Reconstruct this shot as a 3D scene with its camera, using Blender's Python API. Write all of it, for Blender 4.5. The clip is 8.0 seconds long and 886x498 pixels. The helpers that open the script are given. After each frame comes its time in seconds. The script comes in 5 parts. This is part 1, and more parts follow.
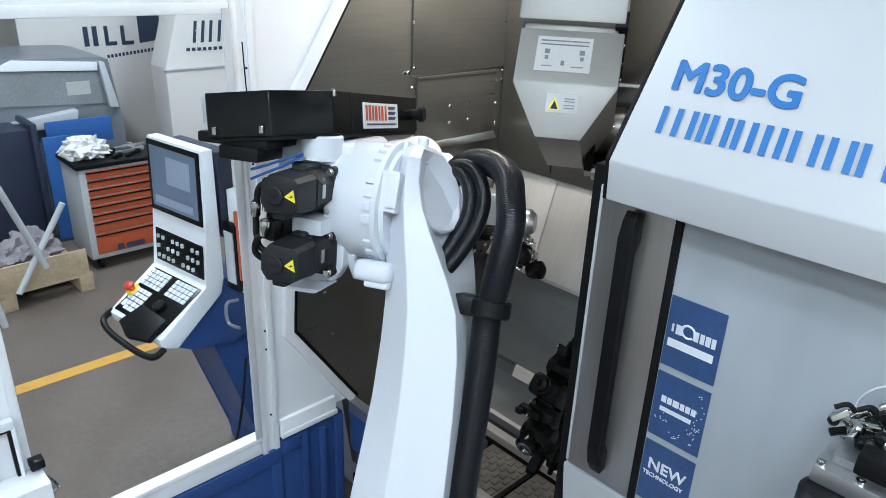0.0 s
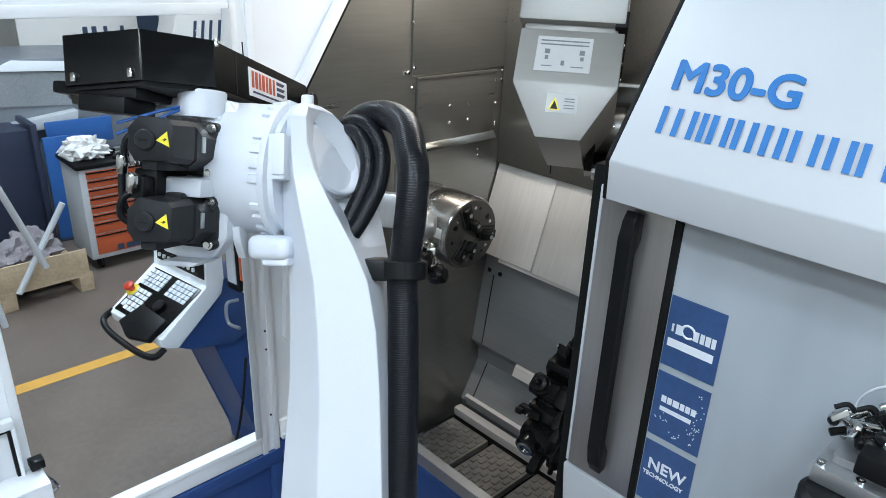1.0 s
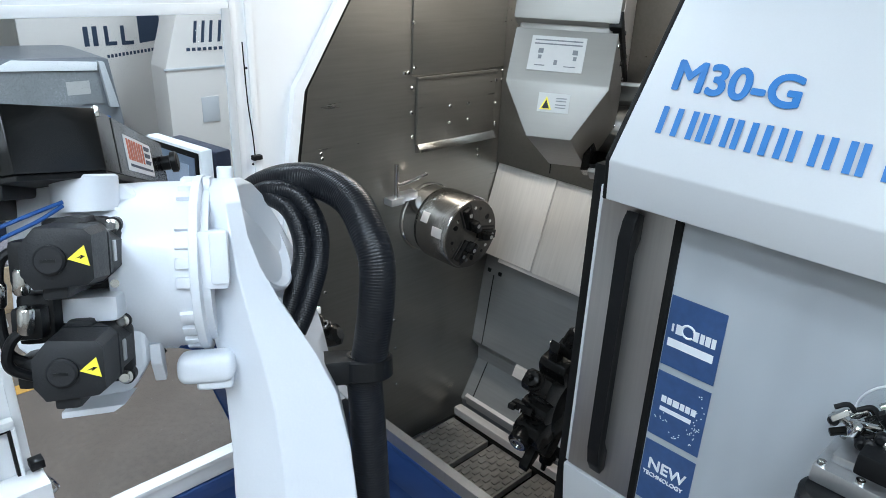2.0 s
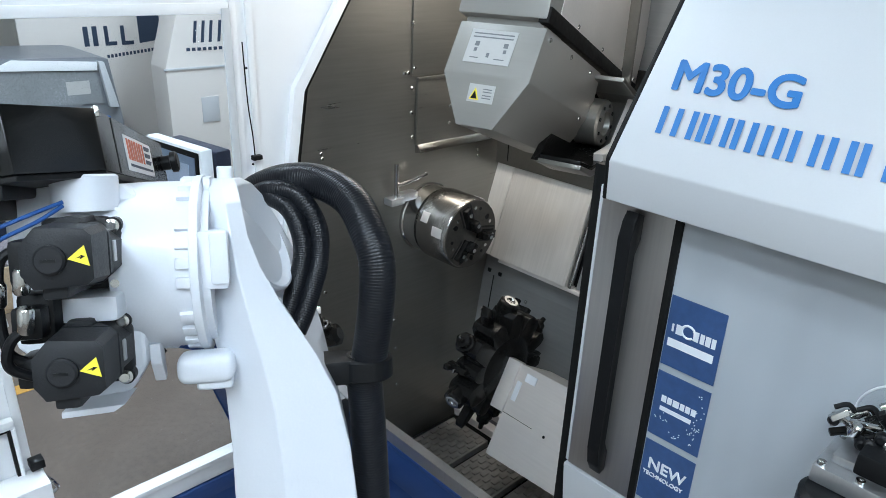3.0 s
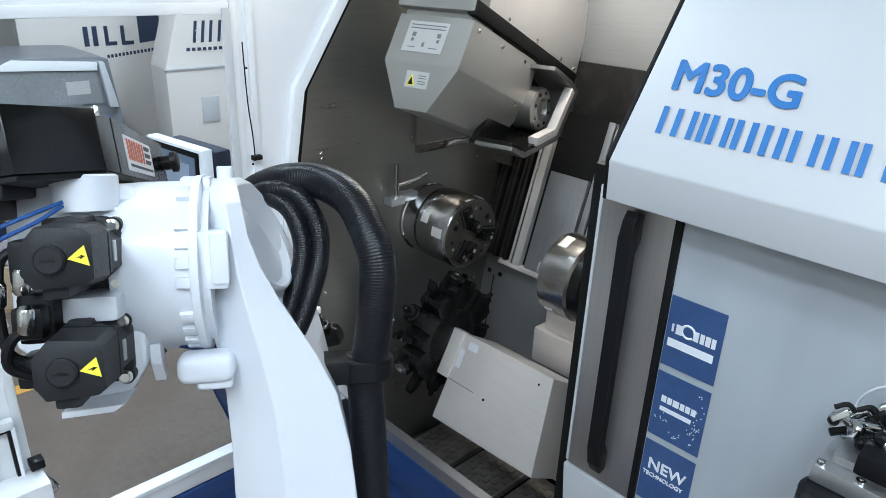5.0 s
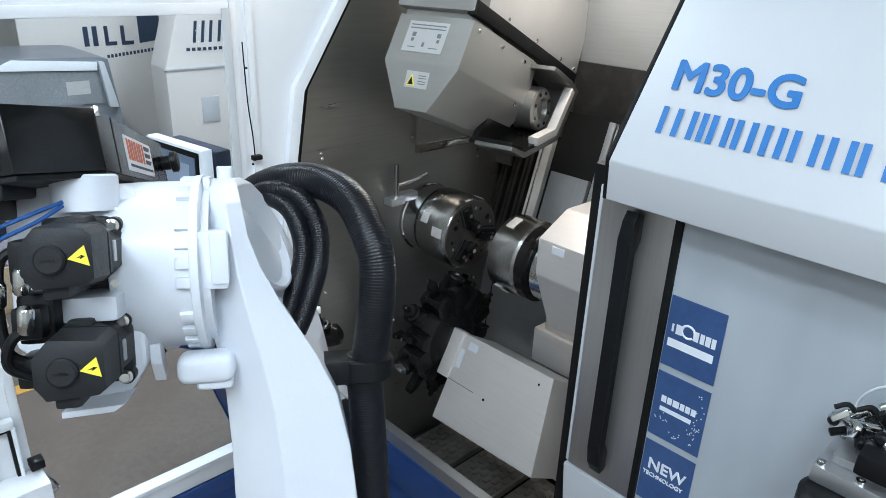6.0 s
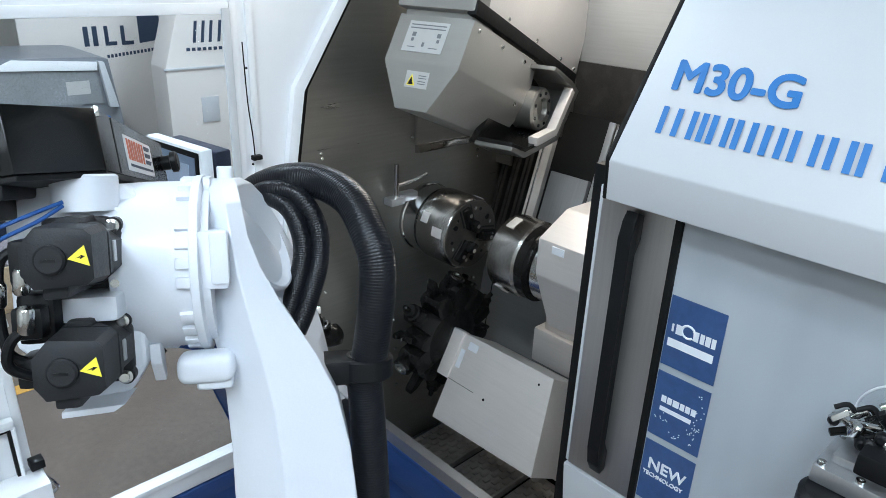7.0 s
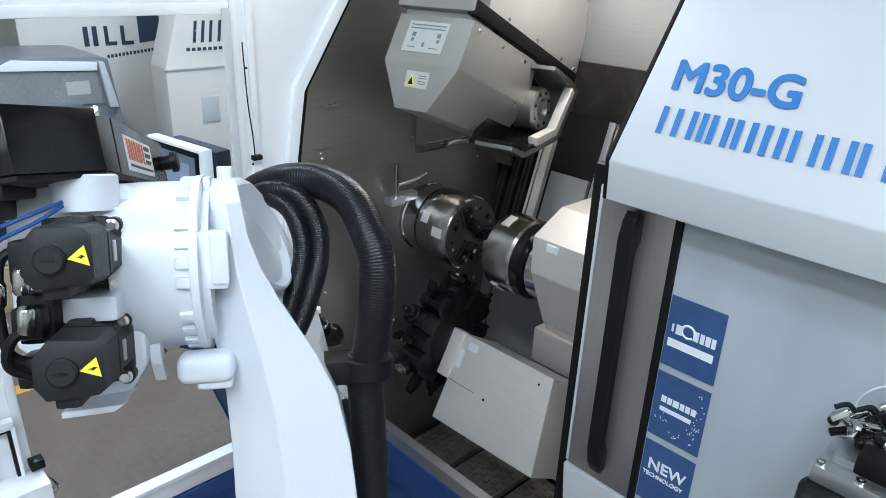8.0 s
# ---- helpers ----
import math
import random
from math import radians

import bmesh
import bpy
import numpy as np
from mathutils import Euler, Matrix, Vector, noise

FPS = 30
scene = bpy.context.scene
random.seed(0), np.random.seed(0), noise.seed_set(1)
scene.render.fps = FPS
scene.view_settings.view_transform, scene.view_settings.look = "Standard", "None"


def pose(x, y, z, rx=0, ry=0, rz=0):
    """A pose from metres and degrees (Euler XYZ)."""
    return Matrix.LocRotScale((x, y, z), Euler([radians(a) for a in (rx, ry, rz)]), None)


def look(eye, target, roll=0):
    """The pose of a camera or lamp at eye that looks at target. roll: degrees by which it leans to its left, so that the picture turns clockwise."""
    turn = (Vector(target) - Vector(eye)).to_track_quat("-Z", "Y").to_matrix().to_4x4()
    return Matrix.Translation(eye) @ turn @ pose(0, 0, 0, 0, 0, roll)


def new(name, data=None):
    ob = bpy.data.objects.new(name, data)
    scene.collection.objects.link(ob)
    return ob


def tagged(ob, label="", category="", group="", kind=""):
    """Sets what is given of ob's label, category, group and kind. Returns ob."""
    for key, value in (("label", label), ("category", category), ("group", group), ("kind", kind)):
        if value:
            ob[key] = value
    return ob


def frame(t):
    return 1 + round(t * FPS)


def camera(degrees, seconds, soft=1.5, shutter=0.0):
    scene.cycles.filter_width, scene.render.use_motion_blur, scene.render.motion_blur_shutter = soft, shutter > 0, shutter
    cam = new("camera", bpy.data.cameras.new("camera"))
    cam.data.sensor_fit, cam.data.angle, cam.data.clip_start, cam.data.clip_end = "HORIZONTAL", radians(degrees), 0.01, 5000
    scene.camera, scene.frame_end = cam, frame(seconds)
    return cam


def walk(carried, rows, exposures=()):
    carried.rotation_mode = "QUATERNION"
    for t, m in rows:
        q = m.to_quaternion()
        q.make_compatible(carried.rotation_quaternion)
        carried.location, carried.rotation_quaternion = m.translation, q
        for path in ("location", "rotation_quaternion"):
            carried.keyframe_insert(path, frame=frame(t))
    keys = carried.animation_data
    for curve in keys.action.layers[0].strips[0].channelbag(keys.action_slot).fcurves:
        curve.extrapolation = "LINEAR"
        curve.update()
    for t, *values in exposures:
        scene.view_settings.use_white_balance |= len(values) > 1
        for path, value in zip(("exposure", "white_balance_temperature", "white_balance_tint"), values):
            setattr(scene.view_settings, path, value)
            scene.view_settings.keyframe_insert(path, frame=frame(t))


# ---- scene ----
EYE = (0.0, 0.0, 2.45)
cam = camera(65.24, 8.0, soft=0.85)
AIM = (math.sin(radians(-45.73)) * math.cos(radians(22.75)), math.cos(radians(-45.73)) * math.cos(radians(22.75)), 2.45 - math.sin(radians(22.75)))
walk(cam, [(0.0, look(EYE, AIM, 2.32)), (8.0, look(EYE, AIM, 2.32))], exposures=[(0.0, 0.0), (8.0, 0.0)])

# ---- light ----
world = bpy.data.worlds.new("hall_air")
scene.world = world
world.use_nodes = True
sky = world.node_tree.nodes.new("ShaderNodeTexSky")
sky.sky_type, sky.sun_disc, sky.sun_elevation, sky.sun_rotation = "NISHITA", False, radians(40), radians(200)
world.node_tree.links.new(sky.outputs[0], world.node_tree.nodes["Background"].inputs[0])
world.node_tree.nodes["Background"].inputs[1].default_value = 0.1


def area_lamp(name, m, sx, sy, watts, colour):
    data = bpy.data.lights.new(name, "AREA")
    data.shape, data.size, data.size_y, data.energy, data.color = "RECTANGLE", sx, sy, watts, colour
    ob = new(name, data)
    ob.matrix_world = m
    return ob


# (1.2, -3.8) is an unseen extra, added as frontal fill on the door
HALL_LIGHTS = ((2.3, -0.3), (0.3, -1.5), (1.2, -3.8), (-4.4, 0.4), (-4.4, 3.4))
COOL, NEUTRAL = (0.64, 0.82, 1.0), (1.0, 0.94, 0.86)
for lx, ly in HALL_LIGHTS:
    area_lamp("ceiling_lamp_light", pose(lx, ly, 4.86), 3.0, 0.5, 112 if lx > -2 else 146, COOL)
area_lamp("machine_lamp_light", pose(-1.68, 2.1, 2.84, -4), 0.7, 0.12, 21.0, NEUTRAL)
# added fill from behind the door, lifts the lower work space
area_lamp("machine_fill_light", pose(-0.185, 1.85, 1.75, 0, 90, 0), 0.9, 0.08, 1.2, NEUTRAL)

# ---- materials ----


def material(name, colour, rough=0.5, metal=0.0, grain=0.06, scale=8.0, bump=0.0, fine=60.0, stretch=(1, 1, 1), coat=0.0, wear=0.0, wear_colour=(0.2, 0.2, 0.2)):
    """Principled with colour and gloss varied at two scales; stretch makes brushed grain."""
    m = bpy.data.materials.new(name)
    m.use_nodes = True
    nt = m.node_tree
    b = nt.nodes["Principled BSDF"]
    b.inputs["Metallic"].default_value = metal
    b.inputs["Coat Weight"].default_value = coat
    tc = nt.nodes.new("ShaderNodeTexCoord")
    mp = nt.nodes.new("ShaderNodeMapping")
    mp.inputs["Scale"].default_value = stretch
    nt.links.new(tc.outputs["Object"], mp.inputs[0])
    n1, n2 = nt.nodes.new("ShaderNodeTexNoise"), nt.nodes.new("ShaderNodeTexNoise")
    n1.inputs["Scale"].default_value, n1.inputs["Detail"].default_value = scale, 5
    n2.inputs["Scale"].default_value, n2.inputs["Detail"].default_value = fine, 4
    nt.links.new(tc.outputs["Object"], n1.inputs[0])
    nt.links.new(mp.outputs[0], n2.inputs[0])
    add = nt.nodes.new("ShaderNodeMath")
    add.operation = "ADD"
    nt.links.new(n1.outputs[0], add.inputs[0])
    nt.links.new(n2.outputs[0], add.inputs[1])
    ramp = nt.nodes.new("ShaderNodeMapRange")
    ramp.inputs[1].default_value, ramp.inputs[2].default_value = 0.6, 1.4
    ramp.inputs[3].default_value, ramp.inputs[4].default_value = 1 - grain, 1 + grain
    nt.links.new(add.outputs[0], ramp.inputs[0])
    mul = nt.nodes.new("ShaderNodeVectorMath")
    mul.operation = "SCALE"
    mul.inputs[0].default_value = colour
    nt.links.new(ramp.outputs[0], mul.inputs["Scale"])
    out = mul.outputs[0]
    if wear > 0:
        n3 = nt.nodes.new("ShaderNodeTexNoise")
        n3.inputs["Scale"].default_value, n3.inputs["Detail"].default_value = scale * 0.6, 9
        nt.links.new(tc.outputs["Object"], n3.inputs[0])
        r3 = nt.nodes.new("ShaderNodeMapRange")
        r3.inputs[1].default_value, r3.inputs[2].default_value, r3.inputs[4].default_value = 0.5, 0.72, wear
        nt.links.new(n3.outputs[0], r3.inputs[0])
        mix = nt.nodes.new("ShaderNodeMix")
        mix.data_type = "RGBA"
        nt.links.new(r3.outputs[0], mix.inputs[0])
        nt.links.new(out, mix.inputs[6])
        mix.inputs[7].default_value = (*wear_colour, 1)
        out = mix.outputs[2]
    nt.links.new(out, b.inputs["Base Color"])
    rr = nt.nodes.new("ShaderNodeMapRange")
    rr.inputs[1].default_value, rr.inputs[2].default_value = 0.6, 1.4
    rr.inputs[3].default_value, rr.inputs[4].default_value = max(0.02, rough * 0.8), min(1, rough * 1.2)
    nt.links.new(add.outputs[0], rr.inputs[0])
    nt.links.new(rr.outputs[0], b.inputs["Roughness"])
    if bump > 0:
        bp = nt.nodes.new("ShaderNodeBump")
        bp.inputs["Strength"].default_value, bp.inputs["Distance"].default_value = bump, 0.002
        nt.links.new(n2.outputs[0], bp.inputs["Height"])
        nt.links.new(bp.outputs[0], b.inputs["Normal"])
    return m


def clear(name, colour, rough, transmission, ior=1.45):
    m = material(name, colour, rough, 0.0, 0.02, 3.0)
    m.node_tree.nodes["Principled BSDF"].inputs["Transmission Weight"].default_value = transmission
    m.node_tree.nodes["Principled BSDF"].inputs["IOR"].default_value = ior
    return m


def glow(name, colour, strength):
    m = material(name, colour, 0.4)
    b = m.node_tree.nodes["Principled BSDF"]
    b.inputs["Emission Color"].default_value = (*colour, 1)
    b.inputs["Emission Strength"].default_value = strength
    return m


M_ROBOT = material("robot_white_paint", (0.66, 0.69, 0.74), 0.38, 0, 0.02, 5, 0.08, 220, coat=0.15)
M_WHITE = material("white_powder_coat", (0.84, 0.86, 0.88), 0.45, 0, 0.025, 4, 0.1, 300)
# door white, darkened in colour to offset surplus lamp light on the hood
M_HOOD = material("hood_white_paint_dimmed", (0.50, 0.515, 0.53), 0.4, 0, 0.02, 4, 0.05, 250)
M_GREY = material("light_grey_paint", (0.55, 0.57, 0.59), 0.42, 0, 0.03, 5, 0.08, 250)
M_ALU = material("brushed_aluminium", (0.50, 0.51, 0.52), 0.36, 0.85, 0.08, 3, 0.05, 120, (1, 1, 0.03))
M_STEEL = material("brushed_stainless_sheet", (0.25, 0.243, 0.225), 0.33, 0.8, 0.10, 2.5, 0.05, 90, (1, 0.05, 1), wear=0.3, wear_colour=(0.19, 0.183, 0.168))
M_STEEL_LIGHT = material("matt_steel_cover", (0.70, 0.665, 0.635), 0.42, 0.4, 0.06, 4, 0.04, 110, (0.05, 1, 1), wear=0.3, wear_colour=(0.58, 0.54, 0.505))
M_PLATE = material("ground_cover_steel", (0.66, 0.64, 0.61), 0.36, 0.5, 0.10, 3, 0.05, 100, (1, 0.05, 0.05), wear=0.5, wear_colour=(0.50, 0.475, 0.44))
M_CHROME = material("polished_steel", (0.58, 0.58, 0.57), 0.17, 1.0, 0.06, 12, 0.04, 160)
M_DARKSTEEL = material("oily_dark_steel", (0.008, 0.0078, 0.0075), 0.24, 0.0, 0.3, 14, 0.12, 90, wear=0.3, wear_colour=(0.022, 0.020, 0.018))
M_STILE = material("brushed_door_steel", (0.40, 0.385, 0.37), 0.34, 0.85, 0.09, 3, 0.05, 120, (1, 1, 0.03))
M_BLACK = material("black_plastic", (0.006, 0.0063, 0.007), 0.42, 0, 0.2, 10, 0.15, 350)
M_MOTOR = material("anthracite_motor_paint", (0.017, 0.018, 0.020), 0.5, 0, 0.15, 9, 0.25, 320)
M_BOXBLACK = material("black_painted_sheet", (0.004, 0.0046, 0.005), 0.2, 0, 0.05, 3)
M_BOXBLACK.node_tree.nodes["Principled BSDF"].inputs["Specular IOR Level"].default_value = 0.4
M_HEAD = material("grey_satin_head_paint", (0.295, 0.287, 0.268), 0.42, 0.35, 0.05, 4, 0.04, 110, (0.05, 1, 1))
M_HOSE = material("black_corrugated_hose", (0.006, 0.007, 0.0095), 0.33, 0, 0.12, 6, 0.0, 60)
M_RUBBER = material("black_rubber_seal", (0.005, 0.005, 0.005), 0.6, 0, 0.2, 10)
M_BLUE = material("deep_blue_paint", (0.028, 0.075, 0.24), 0.42, 0, 0.08, 4, 0.1, 200, wear=0.15, wear_colour=(0.05, 0.08, 0.18))
M_STICKER = material("blue_sticker_film", (0.032, 0.078, 0.20), 0.35, 0, 0.15, 14)
M_TEXT = material("bright_blue_lettering", (0.020, 0.155, 0.42), 0.4, 0, 0.03, 8)
M_PRINT = material("white_print", (0.75, 0.78, 0.82), 0.5, 0, 0.03, 20)
M_DARKPRINT = material("dark_print", (0.03, 0.05, 0.09), 0.5, 0, 0.1, 20)
M_YELLOW = material("yellow_warning_film", (0.85, 0.72, 0.05), 0.45, 0, 0.04, 20)
M_RED = material("red_plastic", (0.6, 0.05, 0.02), 0.4, 0, 0.05, 20)
M_ORANGE = material("orange_red_drawer_paint", (0.52, 0.10, 0.035), 0.38, 0, 0.08, 6, wear=0.2, wear_colour=(0.35, 0.08, 0.03))
M_WOOD = material("pale_pallet_wood", (0.50, 0.38, 0.25), 0.7, 0, 0.25, 9, 0.4, 40, (1, 0.06, 1), wear=0.4, wear_colour=(0.36, 0.27, 0.18))
M_FLOOR = material("worn_concrete_floor", (0.150, 0.119, 0.098), 0.45, 0, 0.22, 2.2, 0.2, 30, wear=0.8, wear_colour=(0.112, 0.086, 0.068))
M_LINE = material("orange_floor_paint", (0.62, 0.33, 0.06), 0.55, 0, 0.12, 9, wear=0.4, wear_colour=(0.42, 0.27, 0.12))
M_HALL = material("hall_wall_plaster", (0.60, 0.58, 0.54), 0.8, 0, 0.05, 2, 0.2, 80)
M_BACKWHITE = material("warm_white_machine_paint", (0.74, 0.70, 0.66), 0.45, 0, 0.03, 3)
M_SCREEN = glow("lit_monitor_glass", (0.10, 0.14, 0.20), 0.35)
M_SCREENWIN = glow("lit_monitor_window", (0.20, 0.25, 0.33), 0.35)
M_NAVY = material("dark_navy_casing", (0.025, 0.032, 0.06), 0.45, 0, 0.1, 6)
M_FACE = material("oily_chuck_face_steel", (0.085, 0.078, 0.07), 0.34, 0.6, 0.25, 16, 0.1, 90, wear=0.4, wear_colour=(0.04, 0.037, 0.034))
M_SLIDE = material("blue_grey_slide_steel", (0.33, 0.345, 0.355), 0.34, 0.55, 0.12, 5, 0.04, 100, (1, 0.05, 0.05), wear=0.4, wear_colour=(0.2, 0.2, 0.2))
M_BACK = material("satin_back_sheet", (0.27, 0.275, 0.275), 0.42, 0.35, 0.10, 2.5, 0.04, 90, (0.05, 1, 1), wear=0.35, wear_colour=(0.2, 0.195, 0.185))
M_CHUCK = material("ground_chuck_steel", (0.36, 0.35, 0.335), 0.24, 1.0, 0.12, 12, 0.05, 140, wear=0.3, wear_colour=(0.2, 0.19, 0.175))
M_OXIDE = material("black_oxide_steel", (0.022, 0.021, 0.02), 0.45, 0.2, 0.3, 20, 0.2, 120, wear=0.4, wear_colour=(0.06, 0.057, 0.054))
M_LABEL = material("grey_white_label", (0.48, 0.48, 0.47), 0.5, 0, 0.05, 20)
M_FAINT = material("faint_grey_print", (0.16, 0.17, 0.18), 0.5, 0, 0.05, 20)
for dark in (M_BLACK, M_RUBBER, M_MOTOR, M_HOSE, M_DARKSTEEL, M_OXIDE):
    dark.node_tree.nodes["Principled BSDF"].inputs["Specular IOR Level"].default_value = 0.22 if dark is not M_HOSE else 0.3
M_CLOTH = material("crumpled_white_cloth", (0.72, 0.70, 0.68), 0.85, 0, 0.1, 20, 0.5, 90)
M_PAPERBAG = material("grey_brown_sacking", (0.25, 0.22, 0.23), 0.8, 0, 0.25, 12, 0.5, 60)
M_PANE = clear("clear_polycarbonate", (0.97, 0.98, 0.98), 0.02, 1.0, 1.05)
M_DOORPANE = clear("grey_tinted_glazing_painted_sheen", (0.54, 0.585, 0.625), 0.2, 0.3)
# slanted cloudy tone in the colour stands in for hall reflections
for node in list(M_DOORPANE.node_tree.nodes):
    if node.type == "TEX_NOISE":
        node.inputs["Scale"].default_value, node.inputs["Detail"].default_value = 2.2, 2
    if node.type == "MAPPING":
        node.inputs["Scale"].default_value, node.inputs["Rotation"].default_value = (3.0, 1, 0.5), (0, radians(25), 0)
    if node.type == "MAP_RANGE":
        lo, hi = (0.17, 0.22) if node.inputs[3].default_value < 0.5 else (0.88, 1.12)
        node.inputs[3].default_value, node.inputs[4].default_value = lo, hi
M_LAMP = glow("lamp_tube", (1.0, 0.98, 0.95), 6.0)
M_BLUEPIPE = material("blue_air_hose", (0.02, 0.09, 0.30), 0.4)
M_TRAY = material("chip_conveyor_steel", (0.30, 0.28, 0.255), 0.5, 0.5, 0.2, 10, 0.5, 30, wear=0.4, wear_colour=(0.14, 0.13, 0.12))

# ---- mesh helpers ----


def part(name, bm, mat, parent=None, label="", smooth=True, at=None):
    """Links a bmesh as one mesh object, under a thing or part if one is given."""
    me = bpy.data.meshes.new(name)
    bmesh.ops.recalc_face_normals(bm, faces=bm.faces)
    bm.to_mesh(me)
    bm.free()
    for m in (mat if isinstance(mat, (list, tuple)) else [mat]):
        me.materials.append(m)
    if smooth:
        for p in me.polygons:
            p.use_smooth = True
        me.set_sharp_from_angle(angle=radians(32))
    ob = new(name, me)
    if parent is not None:
        ob.parent = parent
    if at is not None:
        ob.matrix_basis = at
    if label:
        tagged(ob, label)
    return ob


def thing(name, label, category, at=None, group="", kind=""):
    ob = new(name)
    ob.empty_display_size = 0.05
    if at is not None:
        ob.matrix_basis = at
    return tagged(ob, label, category, group, kind)


def box(bm, lo, hi, bevel=0.0, m=None, slot=0, segs=2):
    lo, hi = Vector(lo), Vector(hi)
    t = Matrix.Translation((lo + hi) / 2) @ Matrix.Diagonal((*(hi - lo), 1))
    g = bmesh.ops.create_cube(bm, size=1.0, matrix=t)
    vs = g["verts"]
    if bevel > 0:
        es = {e for v in vs for e in v.link_edges}
        g = bmesh.ops.bevel(bm, geom=list(es), offset=bevel, segments=segs, profile=0.6, affect="EDGES", clamp_overlap=True)
        vs = g["verts"]
    faces = {f for v in vs for f in v.link_faces}
    for f in faces:
        f.material_index = slot
    if m is not None:
        bmesh.ops.transform(bm, matrix=m, verts=list({v for f in faces for v in f.verts}))
    return bm


def prism(bm, poly, axis, a, b, bevel=0.0, m=None, slot=0, segs=2):
    """Extrudes a polygon along an axis from a to b. The polygon is in the two other axes, in xyz order."""
    def at(p, h):
        c = list(p)
        c.insert("xyz".index(axis), h)
        return c
    lo = [bm.verts.new(at(p, a)) for p in poly]
    hi = [bm.verts.new(at(p, b)) for p in poly]
    fs = [bm.faces.new(lo), bm.faces.new(hi)]
    n = len(poly)
    for i in range(n):
        fs.append(bm.faces.new((lo[i], lo[(i + 1) % n], hi[(i + 1) % n], hi[i])))
    vs = lo + hi
    if bevel > 0:
        es = {e for f in fs for e in f.edges}
        g = bmesh.ops.bevel(bm, geom=list(es), offset=bevel, segments=segs, profile=0.6, affect="EDGES", clamp_overlap=True)
        vs = g["verts"]
    faces = {f for v in vs if v.is_valid for f in v.link_faces}
    for f in faces:
        f.material_index = slot
    if m is not None:
        bmesh.ops.transform(bm, matrix=m, verts=list({v for f in faces for v in f.verts}))
    return bm


def loft(bm, sections):
    """Skins a row of closed sections with equal point counts."""
    rings = [[bm.verts.new(p) for p in sec] for sec in sections]
    n = len(rings[0])
    for a, b in zip(rings, rings[1:]):
        for i in range(n):
            bm.faces.new((a[i], a[(i + 1) % n], b[(i + 1) % n], b[i]))
    bm.faces.new(rings[0])
    bm.faces.new(rings[-1])
    return bm


def turned(bm, profile, m, segs=40, slot=0):
    """A solid of revolution about local z: profile rows of (radius, height)."""
    rings = []
    for rad, h in profile:
        rings.append([bm.verts.new(m @ Vector((rad * math.cos(2 * math.pi * i / segs), rad * math.sin(2 * math.pi * i / segs), h))) for i in range(segs)])
    for p, q in zip(rings, rings[1:]):
        for i in range(segs):
            f = bm.faces.new((p[i], p[(i + 1) % segs], q[(i + 1) % segs], q[i]))
            f.material_index = slot
    for ring in (rings[0], rings[-1]):
        bm.faces.new(ring).material_index = slot
    return bm


TO_X, TO_Y = pose(0, 0, 0, 0, 90, 0), pose(0, 0, 0, -90, 0, 0)


def smooth_path(pts, steps=12):
    """Catmull-Rom through the points."""
    p = [Vector(q) for q in pts]
    p = [2 * p[0] - p[1]] + p + [2 * p[-1] - p[-2]]
    out = []
    for i in range(1, len(p) - 2):
        for k in range(steps):
            t = k / steps
            out.append(0.5 * (2 * p[i] + (p[i + 1] - p[i - 1]) * t + (2 * p[i - 1] - 5 * p[i] + 4 * p[i + 1] - p[i + 2]) * t * t + (3 * p[i] - p[i - 1] - 3 * p[i + 1] + p[i + 2]) * t ** 3))
    out.append(p[-2])
    return out


def tube(bm, pts, rad, segs=14, steps=12, rib=0.0, pitch=0.0, slot=0, smooth_it=True):
    """A tube along a path; rib and pitch give it corrugation."""
    path = smooth_path(pts, steps) if smooth_it else [Vector(q) for q in pts]
    if rib > 0:
        dist, dense = 0.0, []
        seg = [(b - a).length for a, b in zip(path, path[1:])]
        total, step = sum(seg), pitch / 4
        k, acc = 0, 0.0
        while dist < total and k < len(seg):
            while k < len(seg) and acc + seg[k] < dist:
                acc += seg[k]
                k += 1
            if k < len(seg):
                dense.append(path[k].lerp(path[k + 1], (dist - acc) / max(seg[k], 1e-6)))
            dist += step
        path = dense
    side = None
    rings = []
    for i, p in enumerate(path):
        d = (path[min(i + 1, len(path) - 1)] - path[max(i - 1, 0)]).normalized()
        if side is None:
            side = d.orthogonal().normalized()
        side = (side - d * side.dot(d)).normalized()
        up = d.cross(side)
        rr = rad - (rib if rib > 0 and i % 4 in (2, 3) else 0)
        rings.append([bm.verts.new(p + (side * math.cos(2 * math.pi * j / segs) + up * math.sin(2 * math.pi * j / segs)) * rr) for j in range(segs)])
    for a, b in zip(rings, rings[1:]):
        for j in range(segs):
            bm.faces.new((a[j], a[(j + 1) % segs], b[(j + 1) % segs], b[j])).material_index = slot
    bm.faces.new(rings[0]).material_index = slot
    bm.faces.new(rings[-1]).material_index = slot
    return bm


def strip(bm, pts, width, a, b, axis="x", bevel=0.004):
    """A band of even width along an open polyline in the plane across the axis, extruded from a to b."""
    p = [Vector(q) for q in pts]
    left, right = [], []
    for i, q in enumerate(p):
        d1 = (q - p[i - 1]).normalized() if i else (p[1] - p[0]).normalized()
        d2 = (p[i + 1] - q).normalized() if i < len(p) - 1 else d1
        n1 = Vector((-d1.y, d1.x))
        n = (n1 + Vector((-d2.y, d2.x))).normalized()
        k = width / 2 / max(0.3, n.dot(n1))
        left.append(q + n * k)
        right.append(q - n * k)
    return prism(bm, [tuple(v) for v in left + right[::-1]], axis, a, b, bevel)


